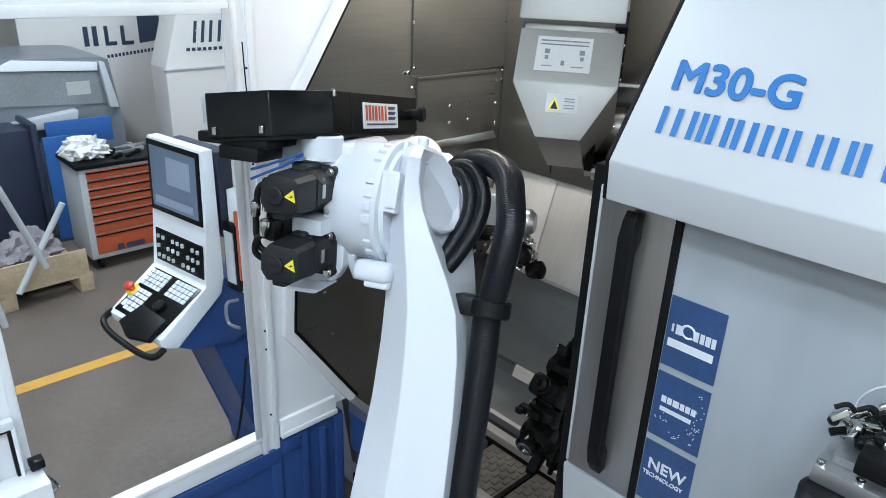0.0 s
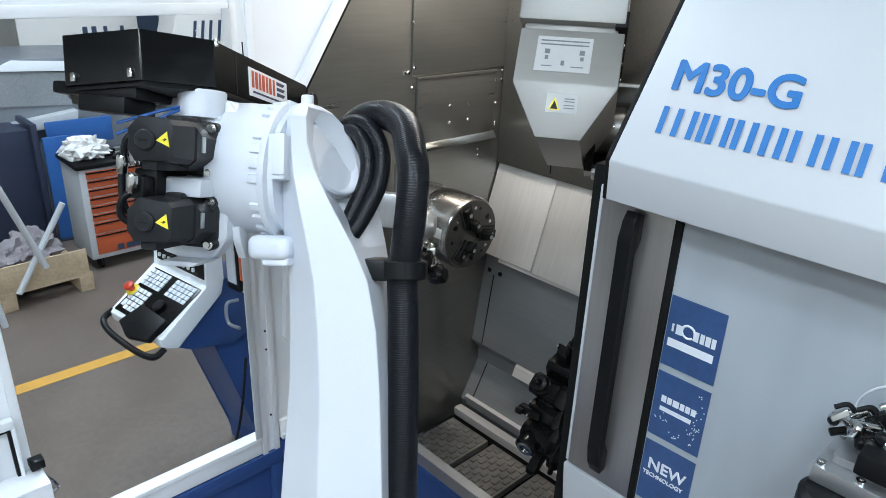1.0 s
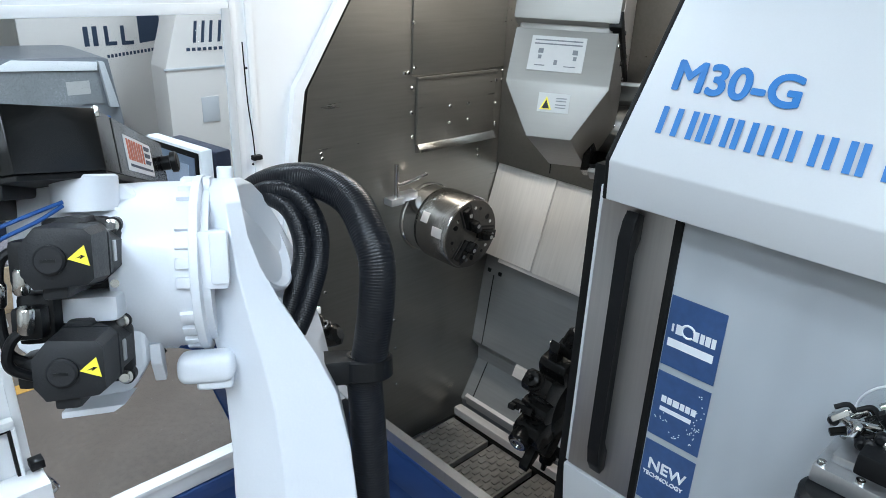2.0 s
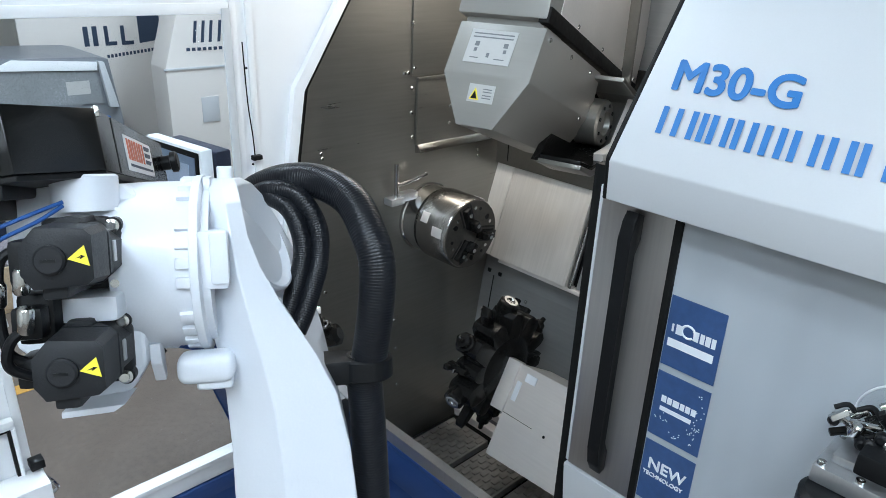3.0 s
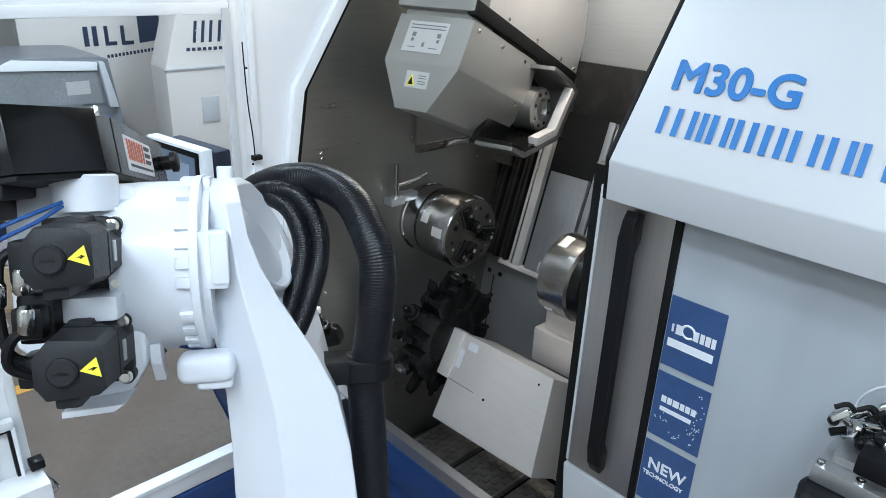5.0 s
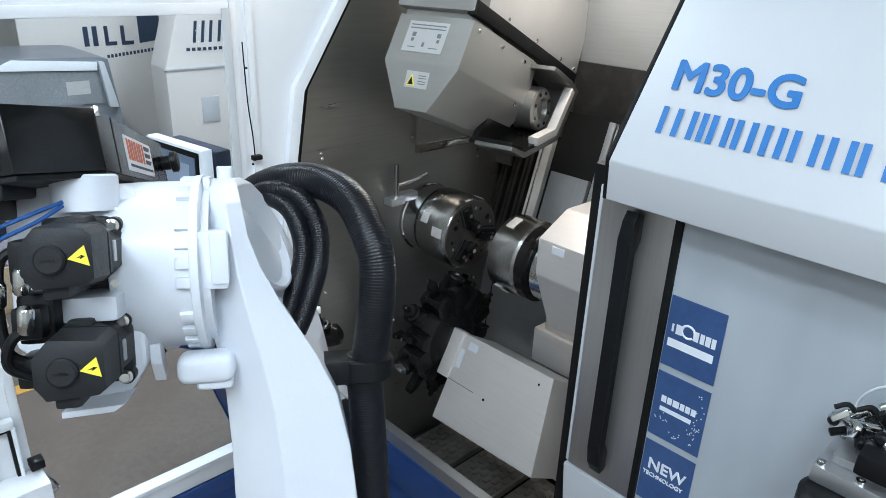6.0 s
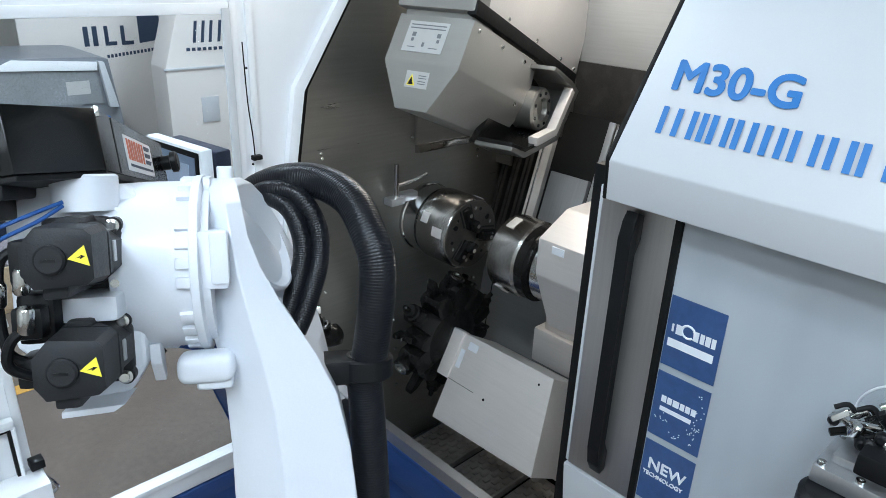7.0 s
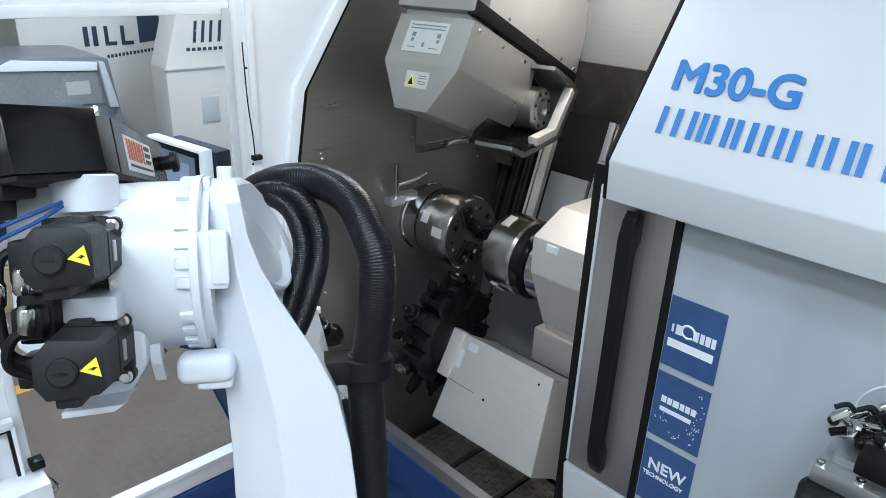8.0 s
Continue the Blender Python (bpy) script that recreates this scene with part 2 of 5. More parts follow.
def words(name, text, size, mat, parent, m, label="", shear=0.0, squeeze=1.0, bold=0.0):
    """Lettering in the built-in font, as a thin mesh."""
    cu = bpy.data.curves.new(name, "FONT")
    cu.body, cu.size, cu.extrude, cu.shear = text, size, 0.0006, shear
    tmp = bpy.data.objects.new(name, cu)
    me = bpy.data.meshes.new_from_object(tmp)
    bpy.data.objects.remove(tmp)
    bpy.data.curves.remove(cu)
    me.transform(Matrix.Diagonal((squeeze, 1, 1, 1)))
    if bold > 0:
        stack = bmesh.new()
        for k in range(8):
            stack.from_mesh(me)
            stack.verts.ensure_lookup_table()
            n = len(me.vertices)
            shift = Vector((bold * math.cos(k * math.pi / 4), bold * math.sin(k * math.pi / 4), 0.00012 * k))
            for v in stack.verts[-n:]:
                v.co += shift
        stack.to_mesh(me)
        stack.free()
    me.materials.clear()
    me.materials.append(mat)
    ob = new(name, me)
    ob.parent = parent
    ob.matrix_basis = m
    if label:
        tagged(ob, label)
    return ob


def screws(parent, places, axis, rad=0.006, mat=None, name="bolt", h=0.005):
    """Button-head bolts, separate parts that share a mesh."""
    bm = bmesh.new()
    turn = {"x": TO_X, "y": TO_Y @ pose(0, 0, 0, 180), "z": Matrix.Identity(4)}[axis]
    turned(bm, [(rad, 0), (rad, h * 0.5), (rad * 0.7, h), (rad * 0.3, h)], turn, 10)
    first = part(name, bm, mat or M_CHROME, parent, at=Matrix.Translation(places[0]))
    for q in places[1:]:
        o = new(name, first.data)
        o.parent = parent
        o.matrix_basis = Matrix.Translation(q)

# ---- hall and floor ----
floor = part("floor", box(bmesh.new(), (-11, -5, -0.1), (4, 8, 0)), M_FLOOR, smooth=False)
tagged(floor, "worn beige-brown concrete workshop floor", "floor", kind="structure")
for nm, lo, hi in (("wall_west", (-11.2, -5, 0), (-11, 8, 5)), ("wall_east", (4, -5, 0), (4.2, 8, 5)), ("wall_south", (-11, -5.2, 0), (4, -5, 5)), ("wall_north", (-11, 8, 0), (4, 8.2, 5))):
    tagged(part(nm, box(bmesh.new(), lo, hi), M_HALL, smooth=False), "plain off-white workshop hall wall", "wall", kind="structure")
tagged(part("ceiling", box(bmesh.new(), (-11.2, -5.2, 5), (4.2, 8.2, 5.2)), M_HALL, smooth=False), "plain off-white hall ceiling", "ceiling", kind="structure")
line = part("floor_marking", box(bmesh.new(), (-4.23, -3, 0.0), (-4.13, 6, 0.003)), M_LINE, smooth=False)
tagged(line, "worn orange painted line on the concrete floor", "floor marking", kind="structure")


def ceiling_light(x, y):
    t = thing("ceiling_light", "long white batten light, unseen, under the hall ceiling", "ceiling light", pose(x, y, 4.9), "hall lights")
    part("housing", box(bmesh.new(), (-1.55, -0.3, 0.0), (1.55, 0.3, 0.1), 0.01), M_WHITE, t)
    part("diffuser", box(bmesh.new(), (-1.5, -0.27, -0.03), (1.5, 0.27, 0.0), 0.01), M_LAMP, t)


for lx, ly in HALL_LIGHTS:
    ceiling_light(lx, ly)

# ---- safety fence along x = -2.1 ----
FX = -2.1


def profile_post(y0, y1, z0, z1, parent, name="post"):
    """A slotted aluminium profile, white-lacquered."""
    post = part(name, box(bmesh.new(), (FX - 0.045, y0, z0), (FX, y1, z1), 0.005), M_WHITE, parent)
    g = (y1 - y0) / 5
    part("post_flange", box(bmesh.new(), (FX, y0 + 0.003, z0), (FX + 0.008, y0 + g * 1.5, z1), 0.002), M_WHITE, post)
    part("post_flange", box(bmesh.new(), (FX, y0 + g * 3.4, z0), (FX + 0.008, y1 - 0.003, z1), 0.002), M_WHITE, post)
    return post


fence = thing("safety_fence", "white aluminium safety fence with clear pane and blue base", "fence", pose(0, 0, 0))
profile_post(1.072, 1.155, 0.57, 3.0, fence)
profile_post(0.215, 0.30, 0.0, 3.0, fence)
bm = bmesh.new()
box(bm, (FX - 0.04, 0.30, 0.575), (FX + 0.004, 1.072, 0.665), 0.006)
box(bm, (FX + 0.004, 0.30, 0.645), (FX + 0.014, 1.072, 0.665), 0.003)
part("lower_rail", bm, M_WHITE, fence)
bm = bmesh.new()
box(bm, (FX - 0.04, 0.30, 2.268), (FX + 0.004, 1.072, 2.40), 0.006)
box(bm, (FX + 0.004, 0.30, 2.268), (FX + 0.012, 1.072, 2.30), 0.003)
part("upper_rail", bm, M_WHITE, fence)
part("upper_panel", box(bmesh.new(), (FX - 0.03, 0.30, 2.40), (FX - 0.005, 1.072, 3.0), 0.003), M_WHITE, fence)
pane = part("pane", box(bmesh.new(), (FX - 0.022, 0.303, 0.667), (FX - 0.017, 1.07, 2.266)), M_PANE, fence, "clear polycarbonate pane", smooth=False)
pane.visible_shadow = False
part("edge_strip", box(bmesh.new(), (FX + 0.008, 1.045, 0.665), (FX + 0.016, 1.073, 2.285), 0.003), M_GREY, fence)
bm = bmesh.new()
box(bm, (FX - 0.04, 0.30, 0.0), (FX - 0.006, 1.155, 0.57), 0.005)
for y0, y1 in ((0.30, 1.155),):
    box(bm, (FX - 0.006, y0, 0.50), (FX + 0.012, y1, 0.57), 0.004)
    box(bm, (FX - 0.006, y0, 0.0), (FX + 0.012, y1, 0.06), 0.004)
    box(bm, (FX - 0.006, y0, 0.06), (FX + 0.012, y0 + 0.05, 0.50), 0.004)
    box(bm, (FX - 0.006, y1 - 0.05, 0.06), (FX + 0.012, y1, 0.50), 0.004)
part("base_panel", bm, M_BLUE, fence, "deep blue sheet metal base panel")
screws(fence, [(FX + 0.008, 1.118, z) for z in (0.75, 1.05, 1.13, 1.45, 1.78, 2.1)], "x", 0.004, M_BLACK)

gate = thing("fence_gate", "white framed gate of the safety fence, closed", "gate")
bm = bmesh.new()
for lo, hi in (((FX - 0.02, -0.75, 0.85), (FX + 0.03, 0.205, 0.93)), ((FX - 0.02, 0.13, 0.93), (FX + 0.03, 0.205, 1.10)), ((FX - 0.02, 0.13, 1.10), (FX + 0.03, 0.205, 3.0)), ((FX - 0.02, -0.75, 0.1), (FX + 0.03, 0.205, 0.2)), ((FX - 0.02, 0.13, 0.2), (FX + 0.03, 0.205, 0.85))):
    box(bm, lo, hi, 0.006)
part("gate_frame", bm, M_WHITE, gate)
part("gate_panel", box(bmesh.new(), (FX - 0.005, -0.75, 0.2), (FX + 0.005, 0.13, 0.85), 0.002), M_WHITE, gate)
part("gate_rail", box(bmesh.new(), (FX + 0.005, -0.75, 1.116), (FX + 0.035, 0.272, 1.146), 0.006), M_WHITE, gate)
part("gate_stile", box(bmesh.new(), (FX + 0.005, 0.26, 0.85), (FX + 0.035, 0.272, 1.116), 0.004), M_WHITE, gate)
part("seal", box(bmesh.new(), (FX + 0.008, 0.251, 0.85), (FX + 0.030, 0.26, 1.116), 0.002), M_RUBBER, gate)
part("seal", box(bmesh.new(), (FX + 0.008, -0.75, 1.108), (FX + 0.030, 0.251, 1.116), 0.002), M_RUBBER, gate)
part("gate_sheet", box(bmesh.new(), (FX + 0.004, -0.75, 0.85), (FX + 0.012, 0.251, 1.108), 0.002), M_WHITE, gate)
part("ledge", box(bmesh.new(), (FX + 0.012, -0.75, 0.80), (FX + 0.12, 0.318, 0.945), 0.008), M_WHITE, gate)
latch = part("latch", box(bmesh.new(), (FX + 0.01, 0.285, 0.955), (FX + 0.05, 0.325, 0.985), 0.004), M_BLACK, gate, "black and steel gate latch")
part("latch_plate", box(bmesh.new(), (FX + 0.01, 0.29, 0.86), (FX + 0.028, 0.32, 0.955), 0.004), M_ALU, latch)
part("latch_hook", tube(bmesh.new(), [(FX + 0.03, 0.305, 0.93), (FX + 0.05, 0.33, 0.9), (FX + 0.04, 0.345, 0.86), (FX + 0.03, 0.335, 0.84)], 0.006, 8), M_CHROME, latch)

# ---- machine tool: fixed enclosure ----
CONTOUR = [(1.865, 2.864), (1.304, 2.017), (1.257, 1.704), (1.212, 1.083), (1.513, 0.653)]
machine = thing("machine_enclosure", "white and grey mill-turn machine enclosure with open work space", "machine tool")
part("side_cover", prism(bmesh.new(), [(1.157, 0.655), (1.157, 2.99), (1.95, 2.99)] + CONTOUR, "x", FX - 0.03, FX - 0.004, 0.0), M_WHITE, machine, "white painted side cover", smooth=False)
bm = bmesh.new()
strip(bm, CONTOUR, 0.036, FX - 0.004, FX + 0.024)
part("contour_trim", bm, M_WHITE, machine, "white trim bead following the machine contour")
bm = bmesh.new()
strip(bm, [(y + 0.03, z) for y, z in CONTOUR], 0.018, FX - 0.004, FX + 0.012)
part("contour_seal", bm, M_RUBBER, machine, "black rubber seal")
bm = bmesh.new()
box(bm, (FX - 0.03, 1.157, 0.61), (FX + 0.014, 1.43, 0.70), 0.012)
box(bm, (FX + 0.014, 1.157, 0.615), (FX + 0.022, 1.43, 0.64), 0.004)
part("cover_foot", bm, M_WHITE, machine)
base = part("left_base", box(bmesh.new(), (FX - 0.2, 1.157, 0.0), (FX + 0.0, 1.47, 0.60), 0.006), M_BLUE, machine, "deep blue machine base")
for lo, hi in (((FX, 1.157, 0.53), (FX + 0.016, 1.25, 0.60)), ((FX, 1.25, 0.0), (FX + 0.016, 1.28, 0.60)), ((FX, 1.34, 0.0), (FX + 0.02, 1.37, 0.57)), ((FX, 1.42, 0.0), (FX + 0.02, 1.46, 0.60))):
    part("base_rib", box(bmesh.new(), lo, hi, 0.005), M_BLUE, base)
wire = thing("hanging_wire", "thin grey wire with black clip on the fence post", "wire")
part("wire", tube(bmesh.new(), [(FX + 0.02, 1.104, 2.183), (FX + 0.02, 1.109, 1.995), (FX + 0.02, 1.119, 1.88), (FX + 0.02, 1.122, 1.815)], 0.0022, 6, 8), M_DARKSTEEL, wire)
part("clip", box(bmesh.new(), (FX + 0.008, 1.112, 1.796), (FX + 0.03, 1.146, 1.812), 0.003), M_BLACK, wire)
# spindle wall, across the spindle axis
bm = bmesh.new()
prism(bm, [(1.90, 2.99), (1.32, 2.03), (1.27, 1.70), (1.225, 1.08), (1.50, 0.67), (1.56, 0.24), (2.45, 0.24), (2.45, 2.99)], "x", FX - 0.06, FX - 0.002, 0.0)
part("spindle_wall", bm, M_STEEL, machine, "grey brushed stainless spindle wall", smooth=False)
part("headstock_cover", box(bmesh.new(), (FX - 1.0, 1.62, 0.0), (FX - 0.07, 2.7, 2.7), 0.02), M_WHITE, machine, "white headstock cover")
part("rear_cover", box(bmesh.new(), (FX - 0.06, 2.71, 0.0), (1.2, 2.9, 2.98), 0.01), M_WHITE, machine, "white rear cover")
# back of the work space, swept along the spindle axis
XR = -0.15
BACK = [(2.60, 2.99), (2.60, 1.56), (2.47, 1.56), (2.47, 1.15), (2.36, 1.13), (2.335, 1.03), (2.28, 0.66), (2.33, 0.60), (2.335, 0.53), (2.225, 0.33), (2.24, 0.28), (2.24, 0.2)]
bm = bmesh.new()
prism(bm, BACK + [(2.7, 0.2), (2.7, 2.99)], "x", FX, XR, 0.0)
part("back_wall", bm, M_BACK, machine, "grey folded stainless back wall", smooth=False)
part("right_wall", box(bmesh.new(), (XR, 1.46, 0.2), (XR + 0.04, 2.7, 2.99)), M_STEEL, machine, smooth=False)
part("roof", box(bmesh.new(), (FX - 0.06, 1.95, 2.99), (XR + 0.04, 2.7, 3.03)), M_STEEL, machine, smooth=False)
# joints of the lower back sheets
for x in (-2.03, -1.45):
    part("sheet_joint", prism(bmesh.new(), [(2.332, 1.03), (2.277, 0.66), (2.29, 0.66), (2.345, 1.03)], "x", x - 0.002, x + 0.002), M_RUBBER, machine, smooth=False)
    part("sheet_joint", prism(bmesh.new(), [(2.332, 0.53), (2.222, 0.33), (2.235, 0.33), (2.345, 0.53)], "x", x - 0.002, x + 0.002), M_RUBBER, machine, smooth=False)
bm = bmesh.new()
prism(bm, [(2.29, 0.655), (2.275, 0.645), (2.255, 0.60), (2.30, 0.60)], "x", FX + 0.3, XR)
prism(bm, [(2.20, 0.375), (2.215, 0.385), (2.24, 0.33), (2.215, 0.32)], "x", FX + 0.05, XR)
box(bm, (FX + 0.05, 2.12, 0.30), (XR, 2.17, 0.345), 0.01)
part("bed_ledge", bm, M_STEEL_LIGHT, machine, "worn steel ledge along the bed")
for x in (-2.075, -2.005):
    part("cover_plug", box(bmesh.new(), (x, 2.335, 1.035), (x + 0.022, 2.348, 1.055), 0.004), M_BLACK, machine)
# chip conveyor
bm = bmesh.new()
for i in range(7):
    x0 = -2.06 + i * 0.28
    box(bm, (x0, 1.60, 0.235), (x0 + 0.25, 2.13, 0.27), 0.004)
    for k in range(9):
        for j in range(7):
            box(bm, (x0 + 0.012 + j * 0.034, 1.62 + k * 0.056 + (j % 2) * 0.02, 0.27), (x0 + 0.034 + j * 0.034, 1.655 + k * 0.056 + (j % 2) * 0.02, 0.276))
part("conveyor_plate", bm, M_TRAY, machine, "dimpled steel chip conveyor plates", smooth=False)
part("conveyor_bed", box(bmesh.new(), (FX, 1.52, 0.18), (XR, 2.25, 0.225)), M_DARKSTEEL, machine, smooth=False)
# sill and base under the door opening
bm = bmesh.new()
prism(bm, [(1.49, 0.60), (1.49, 0.655), (1.53, 0.655), (1.60, 0.23), (1.57, 0.23)], "x", FX + 0.02, XR, 0.0)
part("sill", bm, M_ALU, machine, "grey metal sill of the work space")
bm = bmesh.new()
box(bm, (FX + 0.02, 1.495, 0.40), (1.4, 1.56, 0.60), 0.006)
box(bm, (FX + 0.02, 1.488, 0.575), (1.4, 1.50, 0.60), 0.004)
box(bm, (FX + 0.02, 1.53, 0.0), (1.4, 1.60, 0.42), 0.006)
part("front_base", bm, M_BLUE, machine, "deep blue machine base")
# covers on the spindle wall
bm = bmesh.new()
box(bm, (FX - 0.002, 1.835, 2.02), (FX + 0.006, 2.40, 2.98), 0.002)
box(bm, (FX + 0.006, 1.855, 2.0), (FX + 0.02, 2.32, 2.012), 0.002)
part("upper_plate", bm, M_STEEL, machine, "bolted stainless wall plate")
bm = bmesh.new()
box(bm, (FX - 0.002, 1.86, 1.735), (FX + 0.014, 2.315, 2.0), 0.004)
part("flap_plate", bm, M_STEEL, machine, "bolted stainless flap")
part("wiper_lip", prism(bmesh.new(), [(FX - 0.002, 1.735), (FX + 0.016, 1.74), (FX + 0.034, 1.708), (FX - 0.002, 1.70)], "y", 1.862, 2.325, 0.003), M_CHROME, machine, "polished steel wiper lip")
screws(machine, [(FX - 0.002 + d, y, z) for d, y, z in ((0.008, 1.835, 2.22), (0.0, 1.80, 2.03), (0.0, 1.82, 2.03), (0.008, 1.845, 2.05), (0.0, 1.84, 1.97), (0.0, 1.84, 1.87), (0.0, 1.845, 1.77), (0.016, 2.04, 1.88), (0.016, 2.04, 1.81), (0.016, 2.15, 1.88), (0.016, 2.15, 1.81), (0.0, 2.335, 2.0), (0.0, 2.375, 2.0), (0.0, 2.335, 1.96), (0.0, 2.375, 1.96), (0.0, 2.34, 1.86), (0.0, 2.39, 1.85), (0.0, 2.345, 1.77), (0.0, 2.345, 1.76), (0.0, 2.24, 1.66), (0.0, 2.245, 1.63), (0.0, 2.40, 1.62), (0.0, 1.40, 1.77), (0.0, 1.405, 1.75), (0.0, 1.40, 1.2), (0.0, 1.43, 1.0), (0.0, 1.5, 0.8), (0.0, 1.75, 1.1), (0.0, 1.76, 0.95), (0.0, 1.77, 0.8), (0.0, 1.78, 0.6))], "x", 0.0075)
# work lamp inside
lamp = thing("machine_lamp", "long work lamp under the machine roof", "lamp", pose(-1.68, 2.1, 2.9))
part("lamp_housing", box(bmesh.new(), (-0.65, -0.08, 0.0), (0.65, 0.08, 0.08), 0.01), M_GREY, lamp)
part("lamp_glass", box(bmesh.new(), (-0.62, -0.06, -0.02), (0.62, 0.06, 0.0), 0.005), M_LAMP, lamp)

# body for the added fill, hidden behind the door
fill_strip = thing("fill_strip", "upright fill strip added out of sight on the far wall", "lamp", pose(-0.15, 1.85, 1.75))
part("lamp_housing", box(bmesh.new(), (-0.02, -0.06, -0.48), (0.0, 0.06, 0.48), 0.006), M_GREY, fill_strip)
part("lamp_glass", box(bmesh.new(), (-0.028, -0.04, -0.45), (-0.02, 0.04, 0.45), 0.003), M_LAMP, fill_strip)

# ---- sliding door with hood ----
door = thing("sliding_door", "white hooded sliding machine door with tinted window, open", "door")
DX = -0.89
bm = bmesh.new()
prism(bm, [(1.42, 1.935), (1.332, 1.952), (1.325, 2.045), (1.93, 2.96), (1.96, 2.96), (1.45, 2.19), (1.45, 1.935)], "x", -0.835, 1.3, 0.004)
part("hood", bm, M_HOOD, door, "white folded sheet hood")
bm = bmesh.new()
strip(bm, [(1.345, 1.95), (1.338, 2.047), (1.938, 2.953)], 0.020, -0.847, -0.836)
part("hood_seal", bm, M_RUBBER, door, "black rubber edge seal")
bm = bmesh.new()
box(bm, (DX, 1.405, 1.12), (-0.69, 1.455, 1.94), 0.006)
part("stile", bm, M_STILE, door, "brushed grey metal door stile")
part("edge_lip", box(bmesh.new(), (DX - 0.012, 1.412, 1.12), (DX, 1.46, 1.955), 0.003), M_GREY, door)
part("edge_seal", box(bmesh.new(), (DX - 0.045, 1.425, 0.62), (DX - 0.012, 1.465, 2.0), 0.004), M_RUBBER, door, "black rubber edge seal")
part("pane_seal", box(bmesh.new(), (-0.69, 1.40, 1.12), (-0.672, 1.44, 1.935), 0.004), M_RUBBER, door, "black window seal")
part("door_window", box(bmesh.new(), (-0.672, 1.412, 1.12), (1.2, 1.424, 1.94)), M_DOORPANE, door, "grey tinted polycarbonate window", smooth=False)
part("window_back", box(bmesh.new(), (-0.69, 1.44, 1.10), (1.2, 1.46, 1.94)), M_GREY, door, smooth=False)
bm = bmesh.new()
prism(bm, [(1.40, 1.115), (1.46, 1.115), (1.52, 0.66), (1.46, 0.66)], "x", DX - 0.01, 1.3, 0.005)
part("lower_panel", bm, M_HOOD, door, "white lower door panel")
bm = bmesh.new()
prism(bm, [(1.405, 1.915), (1.378, 1.925), (1.362, 1.90), (1.356, 1.86), (1.356, 1.25), (1.362, 1.20), (1.380, 1.165), (1.405, 1.17), (1.405, 1.235), (1.378, 1.27), (1.378, 1.82), (1.405, 1.85)], "x", -0.803, -0.768, 0.006)
part("handle", bm, M_BLACK, door, "long black plastic door handle")

# stickers on the window
def sticker(z, rows):
    s = part("sticker", box(bmesh.new(), (-0.669, 1.4085, z - 0.185), (-0.532, 1.4115, z), 0.001), M_STICKER, door, "blue printed window sticker", smooth=False)
    for text, x, zz, size in rows:
        words("lettering", text, size, M_PRINT, s, pose(x, 1.4075, zz, 90, 0, 0), bold=size * 0.02)
    return s


def bars(parent, rows, y=1.4075, mat=None):
    for x0, z0, x1, z1 in rows:
        part("print_bar", box(bmesh.new(), (x0, y - 0.001, z0), (x1, y, z1)), mat or M_PRINT, parent, smooth=False)


s = sticker(1.745, [])
bars(s, [(-0.655, 1.655, -0.65, 1.675), (-0.644, 1.652, -0.628, 1.677), (-0.60, 1.652, -0.587, 1.677), (-0.583, 1.652, -0.573, 1.677), (-0.57, 1.652, -0.558, 1.677), (-0.555, 1.652, -0.545, 1.677), (-0.66, 1.615, -0.545, 1.636)])
part("print_ring", tube(bmesh.new(), [(-0.614 + 0.016 * math.cos(k * math.pi / 12), 1.4085, 1.667 + 0.016 * math.sin(k * math.pi / 12)) for k in range(22)], 0.003, 6, 2), M_PRINT, s)
s = sticker(1.54, [])
bars(s, [(-0.648, 1.46, -0.635, 1.478), (-0.632, 1.46, -0.62, 1.478), (-0.617, 1.46, -0.601, 1.478), (-0.598, 1.46, -0.587, 1.478), (-0.584, 1.46, -0.572, 1.478), (-0.569, 1.46, -0.557, 1.478), (-0.648, 1.435, -0.565, 1.447)])
rng = random.Random(4)
dots = bmesh.new()
for i in range(46):
    u = rng.random()
    x, z = (-0.664 + 0.126 * u, 1.40 + 0.02 * math.sin(u * 9) + rng.uniform(-0.012, 0.012)) if i < 26 else (rng.uniform(-0.56, -0.538), rng.uniform(1.37, 1.52))
    box(dots, (x, 1.4065, z), (x + 0.0025, 1.4075, z + 0.0025))
part("print_dots", dots, M_PRINT, s, smooth=False)
s = sticker(1.335, [("NEW", -0.652, 1.255, 0.045), ("TECHNOLOGY", -0.662, 1.232, 0.0165)])

# lettering on the hood
SLOPE = math.degrees(math.atan2(2.96 - 2.045, 1.93 - 1.325))


def on_hood(x, z):
    k = (z - 2.045) / (2.96 - 2.045)
    return pose(x, 1.325 + k * (1.93 - 1.325) - 0.0025, z + 0.0015, SLOPE, 0, 0)


words("lettering", "M30-G", 0.098, M_TEXT, door, on_hood(-0.772, 2.205), "bright blue bold lettering", -0.1, 1.0, 0.0030)
# the maker's word below it, as plain bars, two to a sign
for x in (-0.758, -0.723, -0.688, -0.665, -0.643, -0.612, -0.590, -0.560, -0.532, -0.503, -0.477, -0.438, -0.411, -0.377, -0.355, -0.312):
    bm = prism(bmesh.new(), [(0, 0), (0.0135, 0), (0.008, 0.064), (-0.0055, 0.064)], "z", 0, 0.001)
    part("letter_bar", bm, M_TEXT, door, at=on_hood(x, 2.116), smooth=False)

